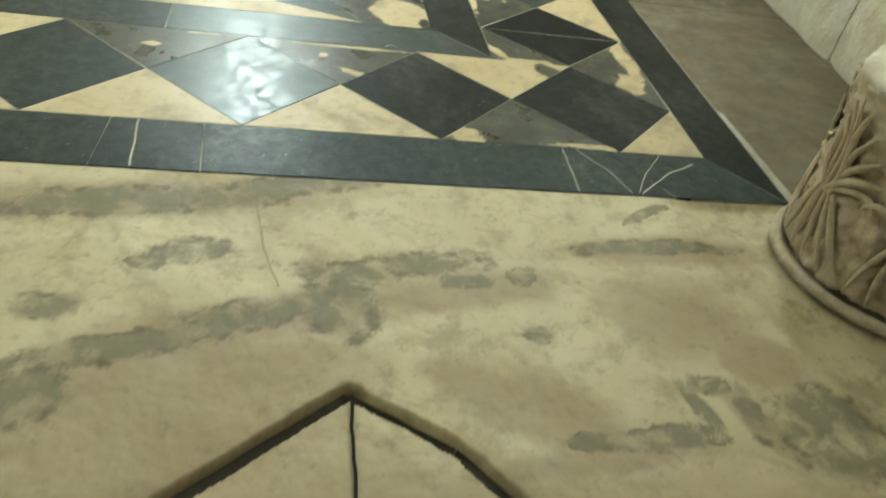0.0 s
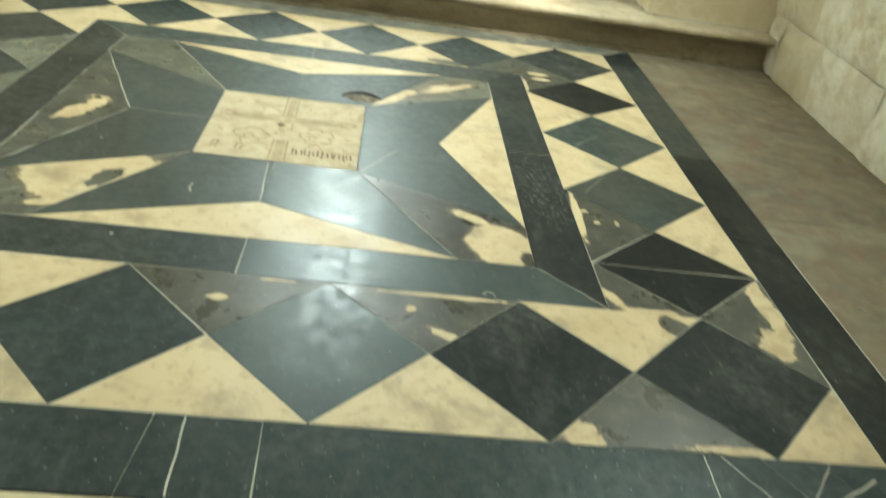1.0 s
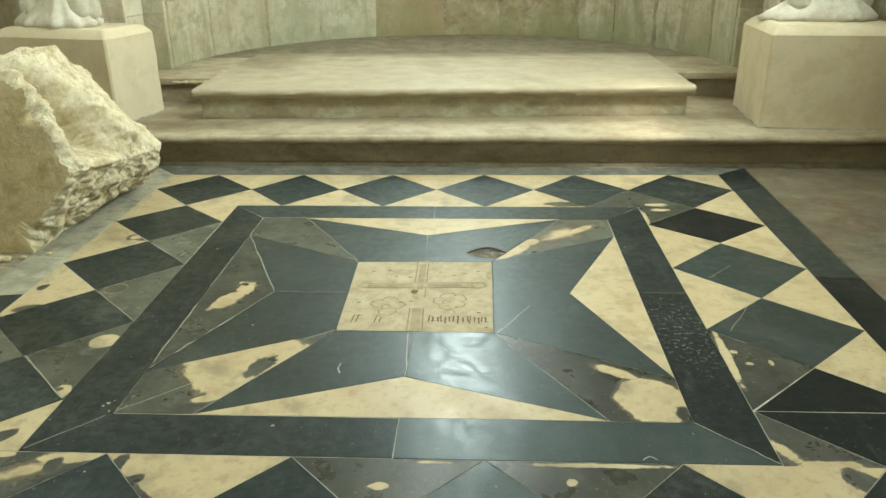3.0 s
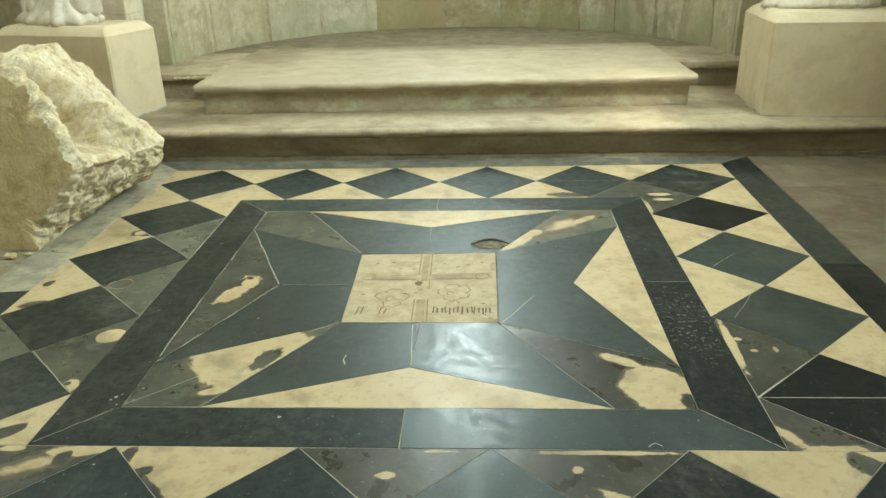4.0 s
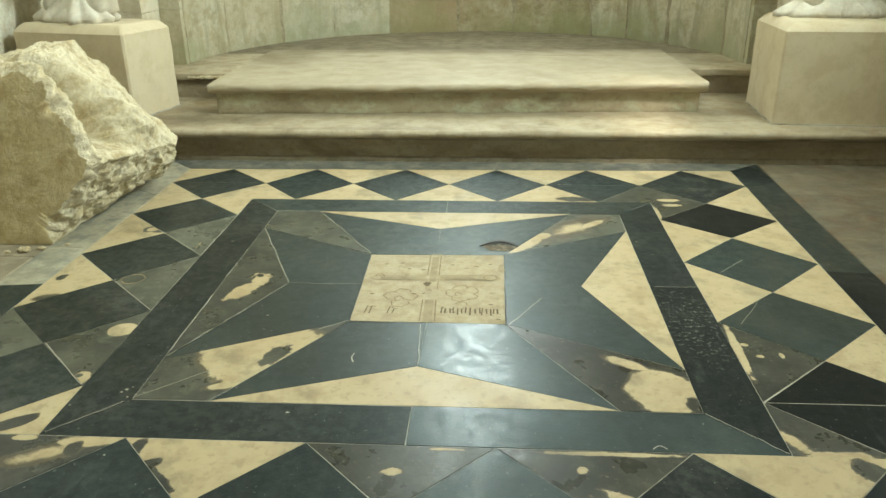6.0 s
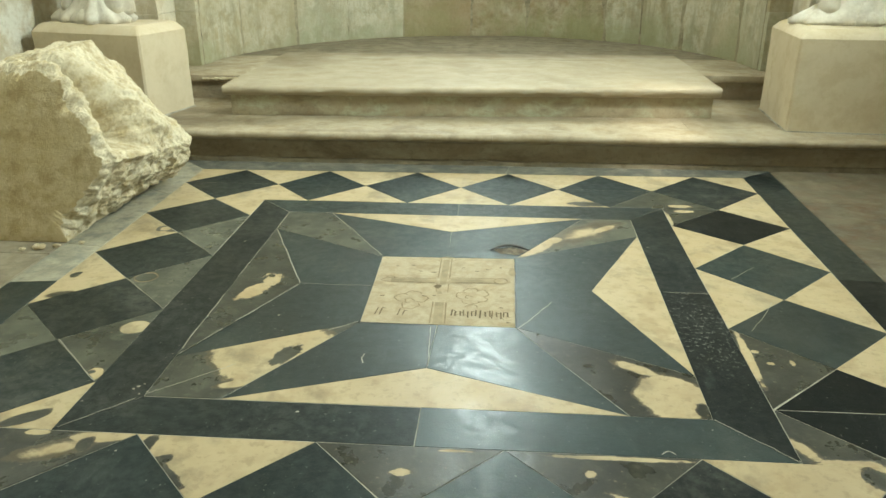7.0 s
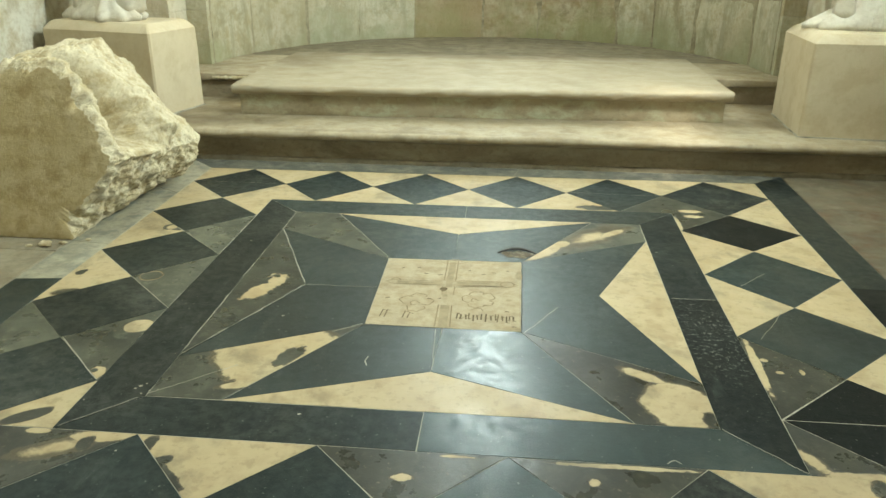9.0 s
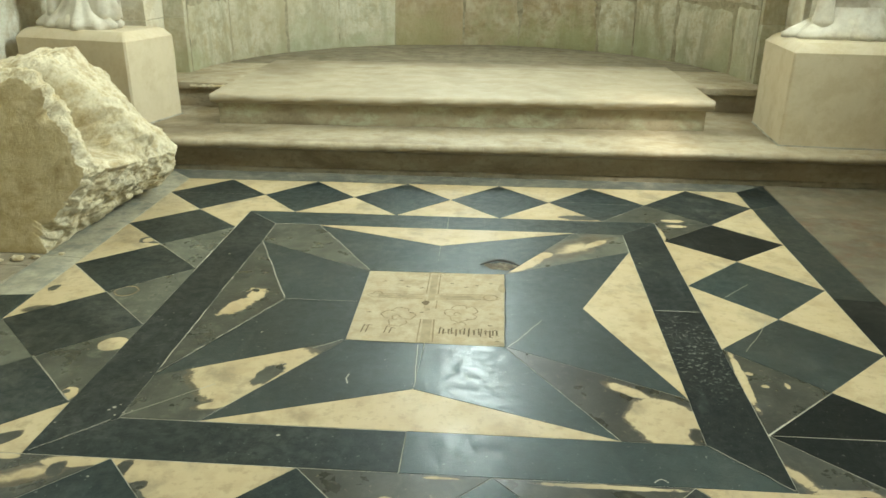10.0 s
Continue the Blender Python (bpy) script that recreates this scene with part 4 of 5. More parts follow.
corner_d = []
for k in range(4):
    c, o = fo[k], OUT[k]
    mx, my = (c[0] + o[0]) / 2, (c[1] + o[1]) / 2
    # apexes: on the row side inner, column side inner, row outer, column outer
    corner_d.append({"in_row": (c[0], my), "in_col": (mx, c[1]), "out_row": (mx, o[1]), "out_col": (o[0], my), "corner": o, "frame": c})
    e = corner_d[-1]
    tile("diamond", [e["in_row"], e["out_row"], e["out_col"], e["in_col"]], SLATE_DUSTY if k == 2 else SLATE_BLACK if k == 1 else SLATE, pavement)
    tile("corner_piece", [e["out_row"], o, e["out_col"]], CREAM, pavement)
for k in range(4):
    mids = MIDS[k]
    pts = [between(k, s, 0.5) for s in mids]
    here, there = corner_d[k], corner_d[(k + 1) % 4]
    row = k in (0, 2)
    pts[0] = here["in_row"] if row else here["in_col"]
    pts[4] = there["in_row"] if row else there["in_col"]
    cen = [(a + b) / 2 for a, b in zip(mids, mids[1:])]
    ins = [between(k, s, 0.0) for s in cen]
    outs = [between(k, s, 1.0) for s in cen]
    for i in range(4):
        if k == 1 and i == 0:
            tile("diamond_half", [pts[0], outs[0], ins[0]], SLATE_PITTED, pavement, joint=0.0022)
            tile("diamond_half", [ins[0], outs[0], pts[1]], SLATE_PITTED, pavement, joint=0.0022)
        else:
            tile("diamond", [pts[i], outs[i], pts[i + 1], ins[i]], SLATE_BLACK if (k, i) in ((1, 3), (0, 3)) else SLATE_SCUFFED if k == 3 else SLATE_BORDER if (k, i) in ((0, 0), (0, 1)) else SLATE, pavement)
    first_in = here["in_col"] if row else here["frame"]
    last_in = there["in_col"] if row else there["frame"]
    first_out = here["out_row"] if row else here["out_col"]
    last_out = there["out_row"] if row else there["out_col"]
    il = [first_in, *ins, last_in]
    ol = [first_out, *outs, last_out]
    for i in range(5):
        tile("triangle", [il[i], pts[i], il[i + 1]], INNER.get((k, i), CREAM), pavement)
        tile("triangle", [ol[i], ol[i + 1], pts[i]], OUTER.get((k, i), CREAM), pavement)

# outer border of slate, in lengths
WORN_BORDER = stone("dusty_worn_border_stone", (0.33, 0.30, 0.215), (0.42, 0.385, 0.28), (0.19, 0.20, 0.165), (0.12, 0.125, 0.10), (0.4, 0.7), 1.4, bump=0.15, amount=0.6)
BACK_BORDER = stone("dusty_grey_back_border", (0.085, 0.088, 0.075), (0.16, 0.155, 0.122), (0.22, 0.205, 0.155), (0.05, 0.053, 0.046), (0.4, 0.65), 1.6, bump=0.15, amount=0.6)
BW = 0.168
BO = [(OUT[0][0] - BW, -0.668), (1.545, -0.668), (1.620, 2.494), (OUT[3][0] - BW, 2.494)]
for k, cuts in enumerate(((0.0, 0.155, 0.48, 0.55, 0.90, 0.945, 1.0), (0.0, 0.33, 0.55, 0.90, 1.0), (0.0, 0.25, 0.43, 0.78, 1.0), (0.0, 0.16, 0.40, 0.52, 0.74, 1.0))):
    a, b, c, d = BO[k], BO[(k + 1) % 4], OUT[(k + 1) % 4], OUT[k]
    for f0, f1 in zip(cuts, cuts[1:]):
        lerp = lambda p, q, f: (p[0] + (q[0] - p[0]) * f, p[1] + (q[1] - p[1]) * f)
        mat = WORN_BORDER if k == 3 and f1 < 0.56 else BACK_BORDER if k == 2 else SLATE_BLACK if k == 1 and f0 < 0.5 else SLATE_BORDER if k == 0 else SLATE
        tile("border_slab", [lerp(a, b, f0), lerp(a, b, f1), lerp(d, c, f1), lerp(d, c, f0)], mat, pavement)


# engraving on the plaque: a double-lined cross, scrolls, and bars for the writing
def ribbon(bm, pts, width, z=0.0012):
    prev = None
    for i, p in enumerate(pts):
        q, r = pts[max(0, i - 1)], pts[min(len(pts) - 1, i + 1)]
        d = Vector((r[0] - q[0], r[1] - q[1])).normalized()
        nrm = Vector((-d.y, d.x)) * width / 2
        cur = (bm.verts.new((p[0] + nrm.x, p[1] + nrm.y, z)), bm.verts.new((p[0] - nrm.x, p[1] - nrm.y, z)))
        if prev:
            bm.faces.new((prev[0], cur[0], cur[1], prev[1]))
        prev = cur


def line(a, b, n=2):
    return [(a[0] + (b[0] - a[0]) * i / n, a[1] + (b[1] - a[1]) * i / n) for i in range(n + 1)]


def ringline(cx, cy, r, n=16, a0=0.0, a1=360.0):
    return [(cx + r * math.cos(radians(a0 + (a1 - a0) * i / n)), cy + r * math.sin(radians(a0 + (a1 - a0) * i / n))) for i in range(n + 1)]


HOLLOW = plain("worn_hollow_stone", (0.385, 0.31, 0.19), 0.9)
INKED = plain("deep_engraved_line", (0.16, 0.12, 0.065), 0.95)
bm = bmesh.new()
for pts, w in ((line((-0.19, 0.967), (-0.026, 0.968)), 0.020), (line((0.026, 0.976), (0.185, 0.981)), 0.026), (line((-0.002, 1.165), (-0.001, 0.94)), 0.024), (line((-0.001, 0.795), (0.003, 0.640)), 0.030), (line((-0.015, 0.90), (-0.006, 0.86)), 0.018)):
    ribbon(bm, pts, w, 0.0013)
part("cross_hollow", bm, HOLLOW, plaque, "worn shallow bands of the cross")
bm = bmesh.new()
for s in (-1, 1):
    ribbon(bm, line((-0.205, 0.967 + s * 0.016), (-0.030, 0.969 + s * 0.016), 6), 0.0042, 0.0017)
    ribbon(bm, line((0.030, 0.976 + s * 0.020), (0.186, 0.981 + s * 0.020), 6), 0.0048, 0.0017)
    ribbon(bm, line((-0.003 + s * 0.020, 1.180), (-0.001 + s * 0.021, 0.995), 4), 0.0042, 0.0017)
    ribbon(bm, line((-0.001 + s * 0.021, 0.945), (0.001 + s * 0.020, 0.875), 4), 0.0036, 0.0017)
    ribbon(bm, line((-0.001 + s * 0.0225, 0.795), (0.003 + s * 0.0245, 0.637), 4), 0.0046, 0.0017)
ribbon(bm, ringline(0.206, 0.980, 0.024), 0.0062, 0.0017)
ribbon(bm, line((0.228, 0.990), (0.243, 0.975)) + line((0.243, 0.975), (0.228, 0.966))[1:], 0.0042, 0.0017)
ribbon(bm, ringline(-0.195, 0.985, 0.015, 12, -20, 200), 0.005, 0.0017)
ribbon(bm, line((-0.208, 0.984), (-0.230, 0.966)) + line((-0.230, 0.966), (-0.206, 0.951))[1:], 0.0036, 0.0017)
ribbon(bm, ringline(0.002, 1.158, 0.034, 16, 20, 160), 0.0046, 0.0017)
ribbon(bm, line((-0.05, 1.163), (-0.022, 1.150)) + line((0.022, 1.155), (0.055, 1.172)), 0.0036, 0.0017)
part("engraved_cross", bm, INK, plaque, "engraved double-lined cross")
bm = bmesh.new()
for cx, cy, r, a0, a1 in ((-0.128, 0.822, 0.030, 60, 260), (-0.098, 0.848, 0.028, 0, 190), (-0.070, 0.815, 0.026, -120, 80), (-0.098, 0.768, 0.030, 150, 380), (-0.105, 0.800, 0.016, 0, 300),
                          (0.078, 0.850, 0.026, 80, 270), (0.103, 0.884, 0.026, 10, 180), (0.135, 0.872, 0.028, -60, 110), (0.138, 0.825, 0.022, -120, 60), (0.103, 0.815, 0.030, 180, 350), (0.108, 0.760, 0.020, 10, 170), (0.095, 0.840, 0.012, 0, 280)):
    ribbon(bm, [(x + 0.0025 * math.sin(y * 190 + cx * 50), y + 0.0025 * math.sin(x * 230)) for x, y in ringline(cx, cy, r, 16, a0, a1)], 0.0046, 0.0017)
part("engraved_scrolls", bm, INK, plaque, "faint engraved scrollwork")
# rows of strokes in place of the worn lettering
bm = bmesh.new()
wr = random.Random(3)
x = 0.046
while x < 0.232:
    lean = wr.uniform(-0.003, 0.003)
    top, low = 0.731 + wr.choice((0.0, 0.0, 0.010)), 0.697 - wr.choice((0.0, 0.0, 0.0, 0.012))
    ribbon(bm, line((x, top), (x + lean, low), 3), wr.uniform(0.0040, 0.0062), 0.0019)
    if wr.random() < 0.75:
        up = wr.choice((top - 0.003, low + 0.003))
        ribbon(bm, line((x, up), (x + 0.010, up + wr.choice((-0.006, 0.006)))), 0.0034, 0.0020)
    x += wr.choice((0.0100, 0.0120, 0.0150))
for x, h in ((-0.203, 0.05), (-0.188, 0.052), (-0.128, 0.046), (-0.112, 0.036)):
    ribbon(bm, line((x, 0.690 + h), (x - 0.004, 0.688), 3), 0.0040, 0.0019)
    ribbon(bm, line((x, 0.688 + h), (x + 0.013, 0.684 + h)), 0.0030, 0.0020)
for x, y in ((-0.19, 1.09), (-0.13, 1.10), (-0.10, 1.05), (-0.05, 1.04), (0.06, 1.09), (0.11, 1.06), (0.15, 1.08), (0.20, 1.10), (-0.21, 0.83), (0.205, 0.855), (-0.065, 0.84), (0.20, 0.765), (-0.03, 0.842), (0.225, 0.66)):
    ribbon(bm, line((x, y), (x + wr.uniform(0.008, 0.018), y + wr.uniform(-0.004, 0.004))), 0.006, 0.0019)
part("inscription_bars", bm, INKED, plaque, "rows of short dark engraved strokes")
for cx, cy, rx, ry, m in ((-0.017, 0.918, 0.013, 0.017, INKED), (0.247, 1.065, 0.012, 0.040, HOLLOW), (0.212, 0.852, 0.010, 0.009, HOLLOW), (0.236, 0.648, 0.018, 0.010, HOLLOW)):
    bm = bmesh.new()
    bm.faces.new([bm.verts.new((cx + rx * (1 + 0.25 * math.sin(3 * a + cx * 40)) * math.cos(a), cy + ry * math.sin(a), 0.0020)) for a in [2 * math.pi * i / 14 for i in range(14)]])
    part("worn_pit", bm, m, plaque)

# iron loop let into the slate behind the plaque
bm = bmesh.new()
pts = [(0.165 + 0.15 * i / 14, 1.255 + 0.055 * math.sin(math.pi * min(1, i / 14 * 0.75 + 0.12)), 0.004 + 0.006 * math.sin(math.pi * i / 14)) for i in range(15)]
prev = None
for i, p in enumerate(pts):
    d = (Vector(pts[min(14, i + 1)]) - Vector(pts[max(0, i - 1)])).normalized()
    side = d.cross(Vector((0, 0, 1))).normalized()
    w = 0.011 * (0.35 + 0.65 * math.sin(math.pi * (i + 0.6) / 15.2))
    ring = [bm.verts.new(Vector(p) + side * w * math.cos(a) + Vector((0, 0, 0.5 * w * math.sin(a)))) for a in (0, 0.9, 1.57, 2.24, 3.14, 4.7)]
    if prev:
        for k in range(6):
            bm.faces.new((prev[k], prev[(k + 1) % 6], ring[(k + 1) % 6], ring[k]))
    prev = ring
tagged(part("iron_loop", bm, IRON, None, smooth=True), "small rusted iron loop let into the slate floor", "iron loop")

SOCKET = stone("broken_mortar_socket", (0.20, 0.155, 0.10), (0.13, 0.10, 0.065), (0.40, 0.36, 0.27), (0.05, 0.04, 0.03), scale=5.0, bump=0.5)
bm = bmesh.new()
bm.faces.new([bm.verts.new((0.243 + 0.062 * (1 + 0.16 * math.sin(3 * a)) * math.cos(a), 1.268 + 0.036 * (1 + 0.2 * math.sin(5 * a + 1)) * math.sin(a), 0.0020)) for a in [2 * math.pi * i / 24 for i in range(24)]])
part("loop_socket", bm, SOCKET, pavement, "broken mortar socket round the iron loop")

# ---- stone floor round the pavement ----
paving = empty("stone_paving", "worn brown and cream stone flags round the inlaid pavement", "paving", "structure")
E1 = BO[2][0] + 0.004


def flag(x0, y0, x1, y1, mat, **kw):
    return tile("flagstone", [(x0, y0), (x1, y0), (x1, y1), (x0, y1)], mat, paving, top=-0.001, thick=0.055, joint=0.003, chamfer=0.004, **kw)


def right_edge(y):
    return BO[1][0] + (BO[2][0] - BO[1][0]) * (y - BO[1][1]) / (BO[2][1] - BO[1][1]) + 0.002


for y0, y1 in zip((-0.672, 0.62, 1.98), (0.62, 1.98, 2.50)):
    tile("flagstone", [(right_edge(y0), y0), (2.75, y0), (2.75, y1), (right_edge(y1), y1)], FLAG_BROWN, paving, top=-0.001, thick=0.055, joint=0.002, chamfer=0.003)
for y0, y1 in zip((-0.672, 0.3, 1.12, 1.9), (0.3, 1.12, 1.9, 2.50)):
    flag(-2.66, y0, BO[0][0] - 0.006, y1, FLAG_DUSTY)
for x0, x1, y0, y1 in ((-2.66, -1.25, -2.0, -0.672), (-2.66, -1.0, -3.6, -2.0), (-1.0, 0.4, -3.6, -2.1), (0.4, 1.9, -3.6, -2.1), (-2.66, -0.4, -5.6, -3.6), (-0.4, 1.9, -5.6, -3.6)):
    flag(x0, y0, x1, y1, FLAG_CREAM)


def grave_stone():
    n = Net("cream_slab_with_lichen")
    c = n.mix(n.ramp(n.noise(2.4, 7), 0.3, 0.7), (0.42, 0.35, 0.21), (0.55, 0.48, 0.315))
    c = n.mix(n.ramp(n.noise(6.5, 8, 0.7, 0.8), 0.5, 0.75), c, (0.34, 0.265, 0.15))
    c = n.mix(n.math("MULTIPLY", n.ramp(n.noise(11, 10, 0.72, 0.3), 0.48, 0.64), 0.55), c, (0.28, 0.225, 0.135))
    brown = None
    for q in ((0.12, -1.235, 0.34, 0.085, 0.6, 6.0, 14, 0.5), (0.28, -1.10, 0.30, 0.06, 0.6, 7.0, 14, 0.5), (0.62, -1.02, 0.25, 0.05, 0.6, 7.0, 8, 0.5), (1.15, -0.87, 0.26, 0.05, 0.6, 7.0, 4, 0.5), (0.72, -1.28, 0.18, 0.07, 0.7, 8.0, -20, 0.5), (0.05, -0.76, 0.4, 0.06, 0.6, 7.0, 8, 0.5), (0.35, -1.56, 1.3, 0.17, 0.4, 4.0, 0, 0.6), (0.10, -1.36, 0.24, 0.11, 0.6, 7.0, 10, 0.5), (1.06, -1.06, 0.16, 0.12, 0.5, 7.0, 0, 0.5), (1.19, -1.18, 0.09, 0.07, 0.3, 9.0, 0, 0.25), (0.80, -1.39, 0.22, 0.03, 0.6, 9.0, 5, 0.4), (1.12, -1.34, 0.03, 0.09, 0.5, 9.0, 25, 0.3)):
        k = n.blot(*q)
        brown = k if brown is None else n.math("MAXIMUM", brown, k)
    c = n.mix(n.math("MULTIPLY", brown, 0.7), c, (0.275, 0.205, 0.115))
    grey = None
    for q in ((0.02, -0.775, 0.26, 0.045, 0.8, 10.0, 10, 0.4), (0.33, -0.70, 0.16, 0.035, 0.8, 10.0, 12, 0.4), (-0.06, -1.067, 0.045, 0.03, 0.6, 16.0, 0, 0.4), (0.08, -0.955, 0.035, 0.02, 0.8, 18.0), (0.15, -0.915, 0.07, 0.03, 0.9, 16.0, 10, 0.4),
              (-0.04, -1.25, 0.05, 0.05, 0.8, 14.0, 40, 0.4), (0.08, -1.155, 0.15, 0.028, 0.9, 13.0, 14, 0.4), (0.27, -1.08, 0.13, 0.035, 0.9, 12.0, 16, 0.45), (0.42, -1.06, 0.06, 0.075, 0.8, 13.0, 0, 0.45), (0.58, -0.94, 0.13, 0.032, 0.8, 13.0, 8, 0.4), (0.44, -0.97, 0.09, 0.03, 0.8, 13.0, 0, 0.4),
              (0.655, -0.985, 0.05, 0.022, 0.9, 22.0, 0, 0.3), (0.775, -0.965, 0.03, 0.028, 0.8, 24.0), (0.77, -1.122, 0.03, 0.022, 0.8, 22.0), (1.10, -0.86, 0.18, 0.022, 0.7, 11.0, 6, 0.5), (1.13, -0.735, 0.075, 0.014, 0.9, 24.0, 30, 0.3),
              (0.82, -1.352, 0.07, 0.018, 0.9, 18.0, 0, 0.3), (0.93, -1.352, 0.09, 0.024, 0.9, 18.0, 4, 0.3), (1.02, -1.29, 0.016, 0.06, 0.9, 20.0, 20, 0.3), (1.06, -1.24, 0.04, 0.02, 0.9, 20.0, 0, 0.3), (1.25, -1.345, 0.11, 0.09, 0.5, 8.0, 0, 0.3), (1.11, -1.31, 0.02, 0.05, 0.8, 16.0, 0, 0.4)):
        k = n.blot(*q)
        grey = k if grey is None else n.math("MAXIMUM", grey, k)
    patch = n.math("MULTIPLY", grey, n.ramp(n.noise(15, 9, 0.66, 0.4), 0.32, 0.54, 0.15, 1.0))
    c = n.mix(n.math("MULTIPLY", patch, 0.85), c, (0.145, 0.132, 0.075))
    ring = n.math("MULTIPLY", grey, n.math("SUBTRACT", 1.0, grey))
    c = n.mix(n.math("MULTIPLY", ring, n.ramp(n.noise(20, 6, 0.66), 0.45, 0.58, 0.0, 2.6)), c, (0.07, 0.055, 0.03))
    c = n.mix(n.math("MULTIPLY", n.ramp(n.noise(30, 7, 0.7), 0.55, 0.66), 0.5), c, (0.22, 0.185, 0.115))
    r = n.ramp(n.noise(7, 6), 0.3, 0.8, 0.45, 0.75)
    return n.done(c, r, [(n.noise(8, 6, 0.65), 0.25, 0.02), (grey, -0.2, 0.006), (n.noise(55, 5, 0.75), 0.22, 0.004)], 0.4)


GRAVE = grave_stone()


# big worn slab before the pavement, with a gabled groove and a ragged side
def gap(p, a, b):
    a, b, p = Vector(a), Vector(b), Vector(p)
    t = max(0.0, min(1.0, (p - a).dot(b - a) / (b - a).length_squared))
    return (p - a - (b - a) * t).length, t


GROOVE = [((0.420, -1.247), (0.145, -1.445)), ((0.145, -1.445), (0.05, -1.60)), ((0.420, -1.247), (0.575, -1.355)), ((0.575, -1.355), (0.70, -1.51)), ((0.70, -1.51), (0.76, -1.62))]
bm = bmesh.new()
rows = []
Y1 = -0.672


def spaced(*stretches):
    """Coordinates from stretches (start, end, count), finer where the relief is."""
    return [a + (b - a) * i / n for a, b, n in stretches for i in range(n)] + [stretches[-1][1]]


XS = spaced((-1.25, -0.05, 50), (-0.05, 0.85, 225), (0.85, 1.5, 70), (1.5, 2.02, 16))
YS = spaced((-2.1, -1.66, 10), (-1.66, -1.22, 110), (-1.22, Y1, 62))
nx = len(XS) - 1
for y in YS:
    row = []
    for x in XS:
        w = 0.006 * fractal((x, y, 0), 9.0, 3, 3.0)
        g = min(gap((x + w, y + w), a, b)[0] for a, b in GROOVE)
        z = -0.002 + 0.0045 * fractal((x, y, 0), 2.5, 4, 1.0) + 0.0015 * fractal((x, y, 0), 14.0, 4, 2.0)
        z -= 0.034 * max(0.0, 1 - (g / 0.015) ** 2) ** 0.6 + 0.006 * math.exp(-(g / 0.035) ** 2)
        edge = x - (1.235 + 0.11 * min(1, max(0, (-0.86 - y) / 0.4)) + 0.012 * fractal((0, y, 0), 6.0))
        z -= 0.014 / (1 + math.exp(-edge * 90)) if -3 < edge < 3 else 0
        pit = fractal((x, y, 0), 11.0, 3, 9.0)
        z -= 0.006 * max(0.0, pit - 0.45)
        z *= min(1.0, (Y1 - y) / 0.02 + 0.25)
        row.append(bm.verts.new((x, y, min(z, 0.006))))
    rows.append(row)
for p, q in zip(rows, rows[1:]):
    for i in range(nx):
        bm.faces.new((p[i], p[i + 1], q[i + 1], q[i]))
part("grave_slab", bm, GRAVE, paving, "worn cream floor slab with a gabled groove", smooth=True)


# pale veins and hairline cracks in the slates, dark cracks in the slab
def crack(name, pts, width, material, parent, z, seed):
    bm = bmesh.new()
    fine = []
    for p, q in zip(pts, pts[1:]):
        for i in range(8):
            f = i / 8
            x, y = p[0] + (q[0] - p[0]) * f, p[1] + (q[1] - p[1]) * f
            fine.append((x + 0.004 * fractal((x, y, seed), 9.0, 4), y + 0.004 * fractal((y, x, seed), 9.0, 4)))
    fine.append(pts[-1])
    ribbon(bm, fine, width, z)
    return part(name, bm, material, parent)


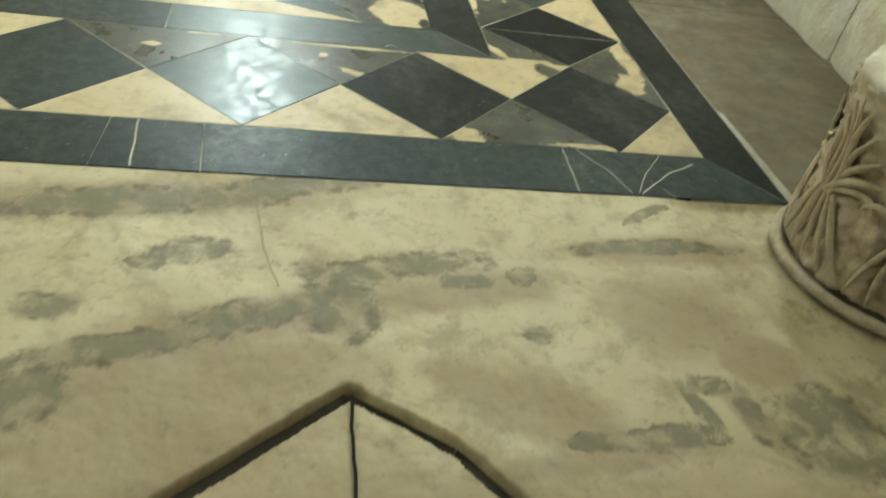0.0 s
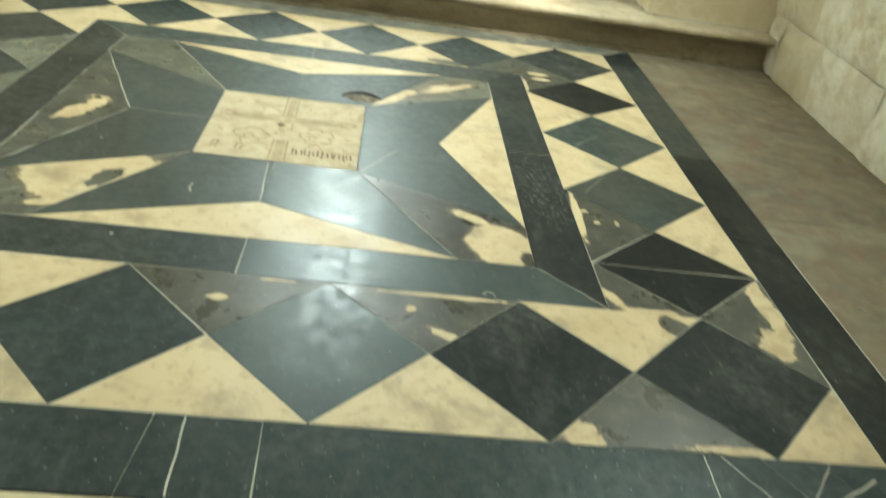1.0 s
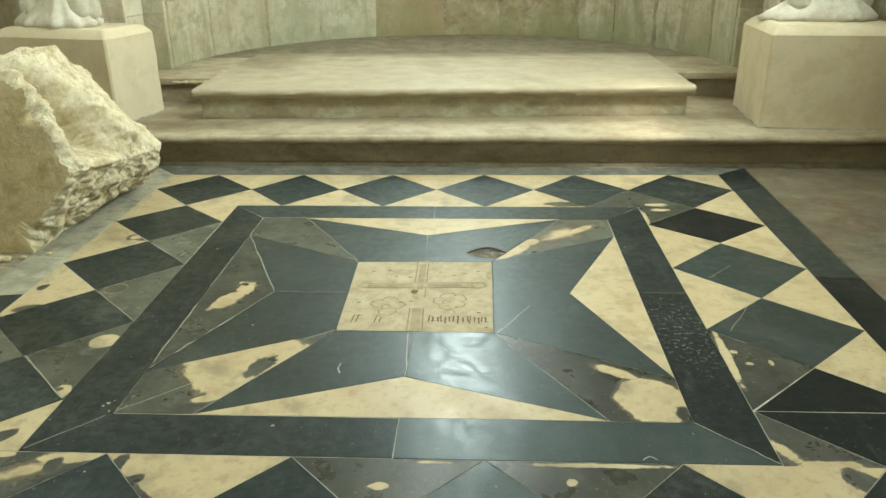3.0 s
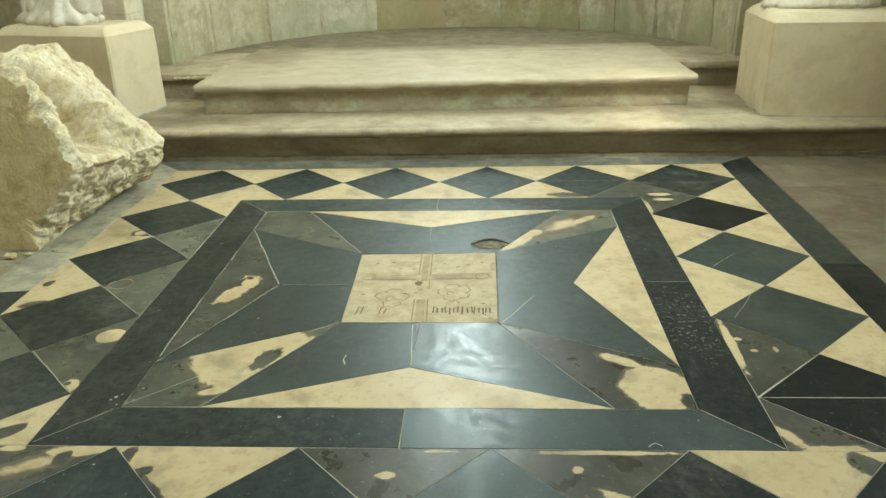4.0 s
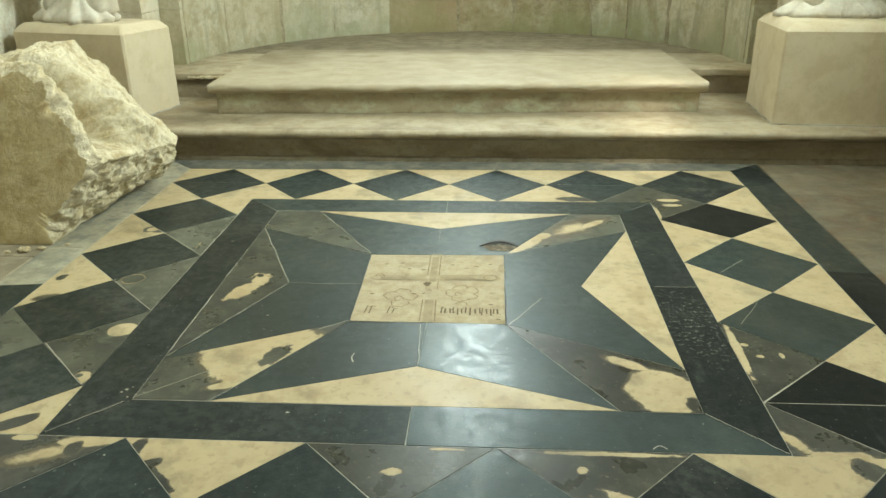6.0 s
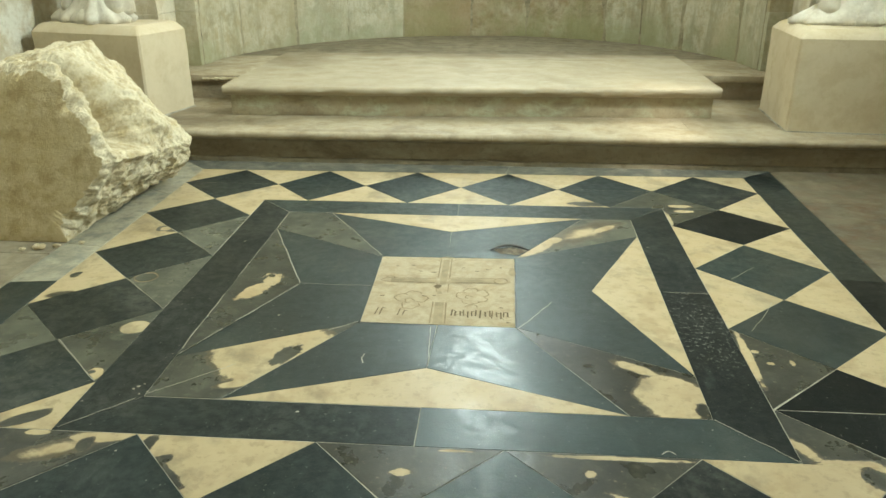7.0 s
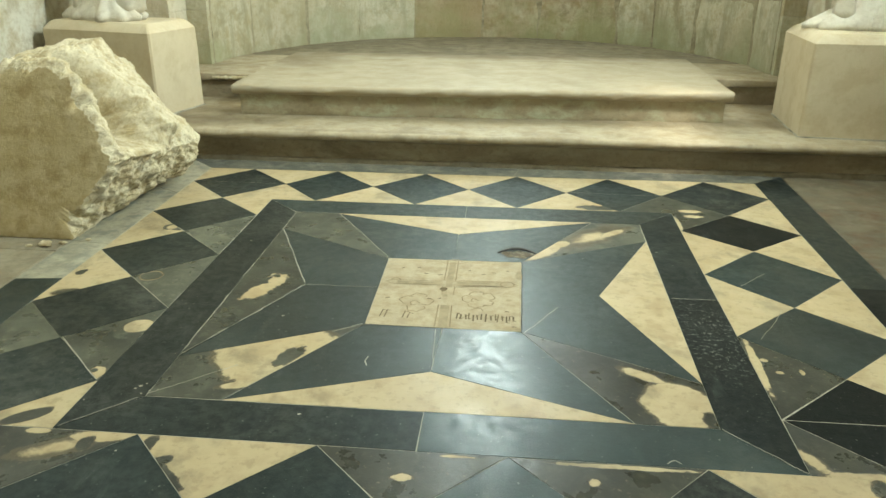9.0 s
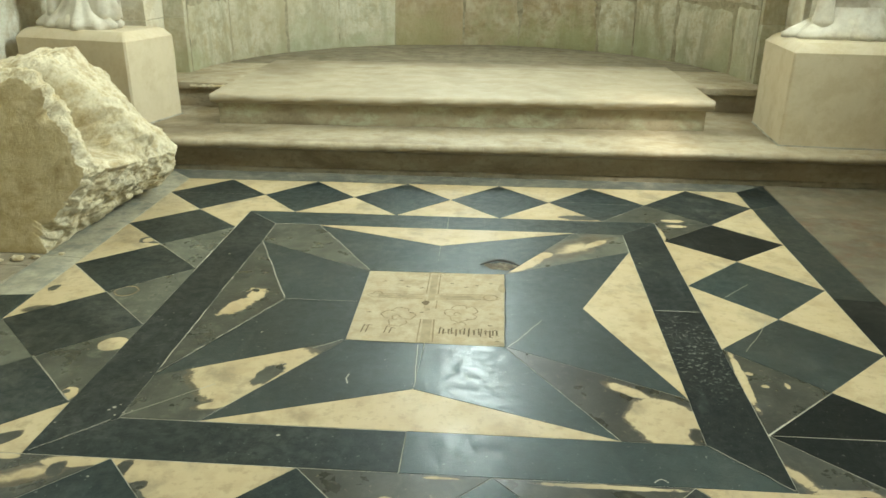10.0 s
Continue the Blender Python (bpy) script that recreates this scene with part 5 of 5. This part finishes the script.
for i, (pts, w) in enumerate(((((0.996, -0.482), (0.987, -0.664)), 0.003), (((1.03, -0.48), (1.09, -0.57), (1.123, -0.660)), 0.0026), (((1.141, -0.662), (1.20, -0.56), (1.262, -0.482)), 0.0024), (((1.149, -0.660), (1.25, -0.57), (1.345, -0.515)), 0.0045),
                              (((0.0, -0.482), (0.005, -0.55), (0.010, -0.665)), 0.004), (((1.040, 1.058), (1.10, 1.12), (1.154, 1.176)), 0.0021), (((0.996, 0.661), (1.077, 0.785), (1.122, 0.873)), 0.0018), (((0.263, 0.625), (0.329, 0.738), (0.379, 0.819)), 0.0022), (((-0.190, 0.377), (-0.201, 0.402), (-0.195, 0.429)), 0.004), (((0.597, 0.008), (0.615, 0.022), (0.629, 0.011)), 0.003), (((-0.016, 0.616), (-0.008, 0.50), (-0.003, 0.373)), 0.0026), (((-0.250, 0.632), (-0.335, 0.57)), 0.0028), (((0.772, 0.927), (0.85, 0.928), (0.922, 0.929)), 0.0020),
                              (((-0.516, 0.915), (-0.62, 1.16), (-0.748, 1.448)), 0.0032), (((-0.745, 0.392), (-0.62, 0.672), (-0.518, 0.902)), 0.0020), (((-0.508, 0.911), (-0.38, 0.911), (-0.256, 0.910)), 0.0016), (((-0.552, 1.668), (-0.40, 1.422), (-0.258, 1.192)), 0.0028), (((-0.750, 1.672), (-0.65, 1.675), (-0.56, 1.674)), 0.0020),
                              (((0.757, 0.163), (0.84, 0.08), (0.916, 0.004)), 0.0022), (((-1.155, 0.450), (-1.04, 0.339), (-0.924, 0.227)), 0.0026), (((-1.155, 0.911), (-1.04, 0.797), (-0.924, 0.682)), 0.0018), (((-1.155, 1.383), (-1.04, 1.267), (-0.924, 1.151)), 0.0015),
                              (((-1.37, 2.085), (-1.18, 2.085), (-0.97, 2.083)), 0.0016), (((0.50, 2.10), (0.70, 2.09), (0.94, 2.085)), 0.0016),
                              (((-0.753, 0.42), (-0.752, 0.62), (-0.753, 0.80)), 0.0032), (((-0.753, 0.95), (-0.752, 1.10), (-0.753, 1.22)), 0.002), (((-0.748, 0.39), (-0.66, 0.585), (-0.60, 0.71)), 0.0022), (((-0.752, 0.17), (-0.65, 0.262), (-0.56, 0.345)), 0.0022), (((-0.91, 0.01), (-0.84, 0.082), (-0.77, 0.152)), 0.002))):
    crack("pale_vein", pts, w, CHALK, pavement, 0.0022, i * 3.0)
# pale chips knocked out of the slates
cp = random.Random(17)
for x, y in ((-0.797, 0.195), (-0.787, 0.208), (-0.776, 0.221), (-0.752, 0.185), (-0.770, 0.172), (-0.733, 0.196), (-0.766, 0.389), (-0.907, 0.128), (-0.716, -0.073), (-0.84, 1.30), (-0.52, 0.66), (0.79, 1.35), (0.83, 1.22), (-0.32, 0.12)):
    bm = bmesh.new()
    r = cp.uniform(0.002, 0.0055)
    bm.faces.new([bm.verts.new((x + r * cp.uniform(0.7, 1.5) * math.cos(a), y + r * cp.uniform(0.6, 1.1) * math.sin(a), 0.0021)) for a in [2 * math.pi * i / 8 for i in range(8)]])
    part("pale_chip", bm, CHALK, pavement)
GAP = plain("open_crack", (0.012, 0.010, 0.007), 1.0)
for pts, w in ((((0.256, 0.64), (0.258, 0.80), (0.257, 0.90)), 0.003), (((0.257, 0.96), (0.259, 1.06), (0.258, 1.19)), 0.0026), (((-0.246, 0.632), (-0.10, 0.631), (0.02, 0.631)), 0.002)):
    crack("worn_seam", pts, w, GAP, pavement, 0.0016, w * 900)
crack("dark_crack", ((0.424, -1.262), (0.419, -1.32), (0.420, -1.40), (0.414, -1.52), (0.41, -1.62)), 0.0055, GAP, paving, 0.0045, 20.0)
crack("dark_crack", ((0.247, -0.70), (0.262, -0.80), (0.285, -0.93), (0.309, -1.02)), 0.0025, INK, paving, 0.0055, 40.0)

# near-black strip along the groove bottom, painting in its shade
GROOVE_SHADE = plain("groove_shade_black", (0.030, 0.023, 0.014), 0.9)
bm = bmesh.new()
for p, q in GROOVE:
    ribbon(bm, [(x + 0.004 * fractal((x, y, 0), 9.0, 3, 6.0), y) for x, y in line(p, q, 14)], 0.021, -0.0235)
part("groove_shade_strip", bm, GROOVE_SHADE, paving, "near-black strip painting the shade in the groove")


# crumbs fallen from the broken block
cr = random.Random(12)
for x, y, r in ((-1.64, 1.165, 0.022), (-1.58, 1.19, 0.013), (-1.70, 1.15, 0.011), (-1.92, 1.17, 0.017), (-1.50, 1.235, 0.010), (-1.855, 1.14, 0.009)):
    bm = bmesh.new()
    bmesh.ops.create_icosphere(bm, subdivisions=2, radius=1.0)
    for v in bm.verts:
        k = 1 + 0.35 * fractal(v.co, 1.3, 3, x * 9)
        v.co = Vector((x + v.co.x * r * 1.3 * k, y + v.co.y * r * k, max(0.0, 0.35 * r + v.co.z * r * 0.6 * k)))
    tagged(part("stone_crumb", bm, ROUGH), "small pale limestone crumb on the stone floor", "stone chip", "crumbs beside the broken block")
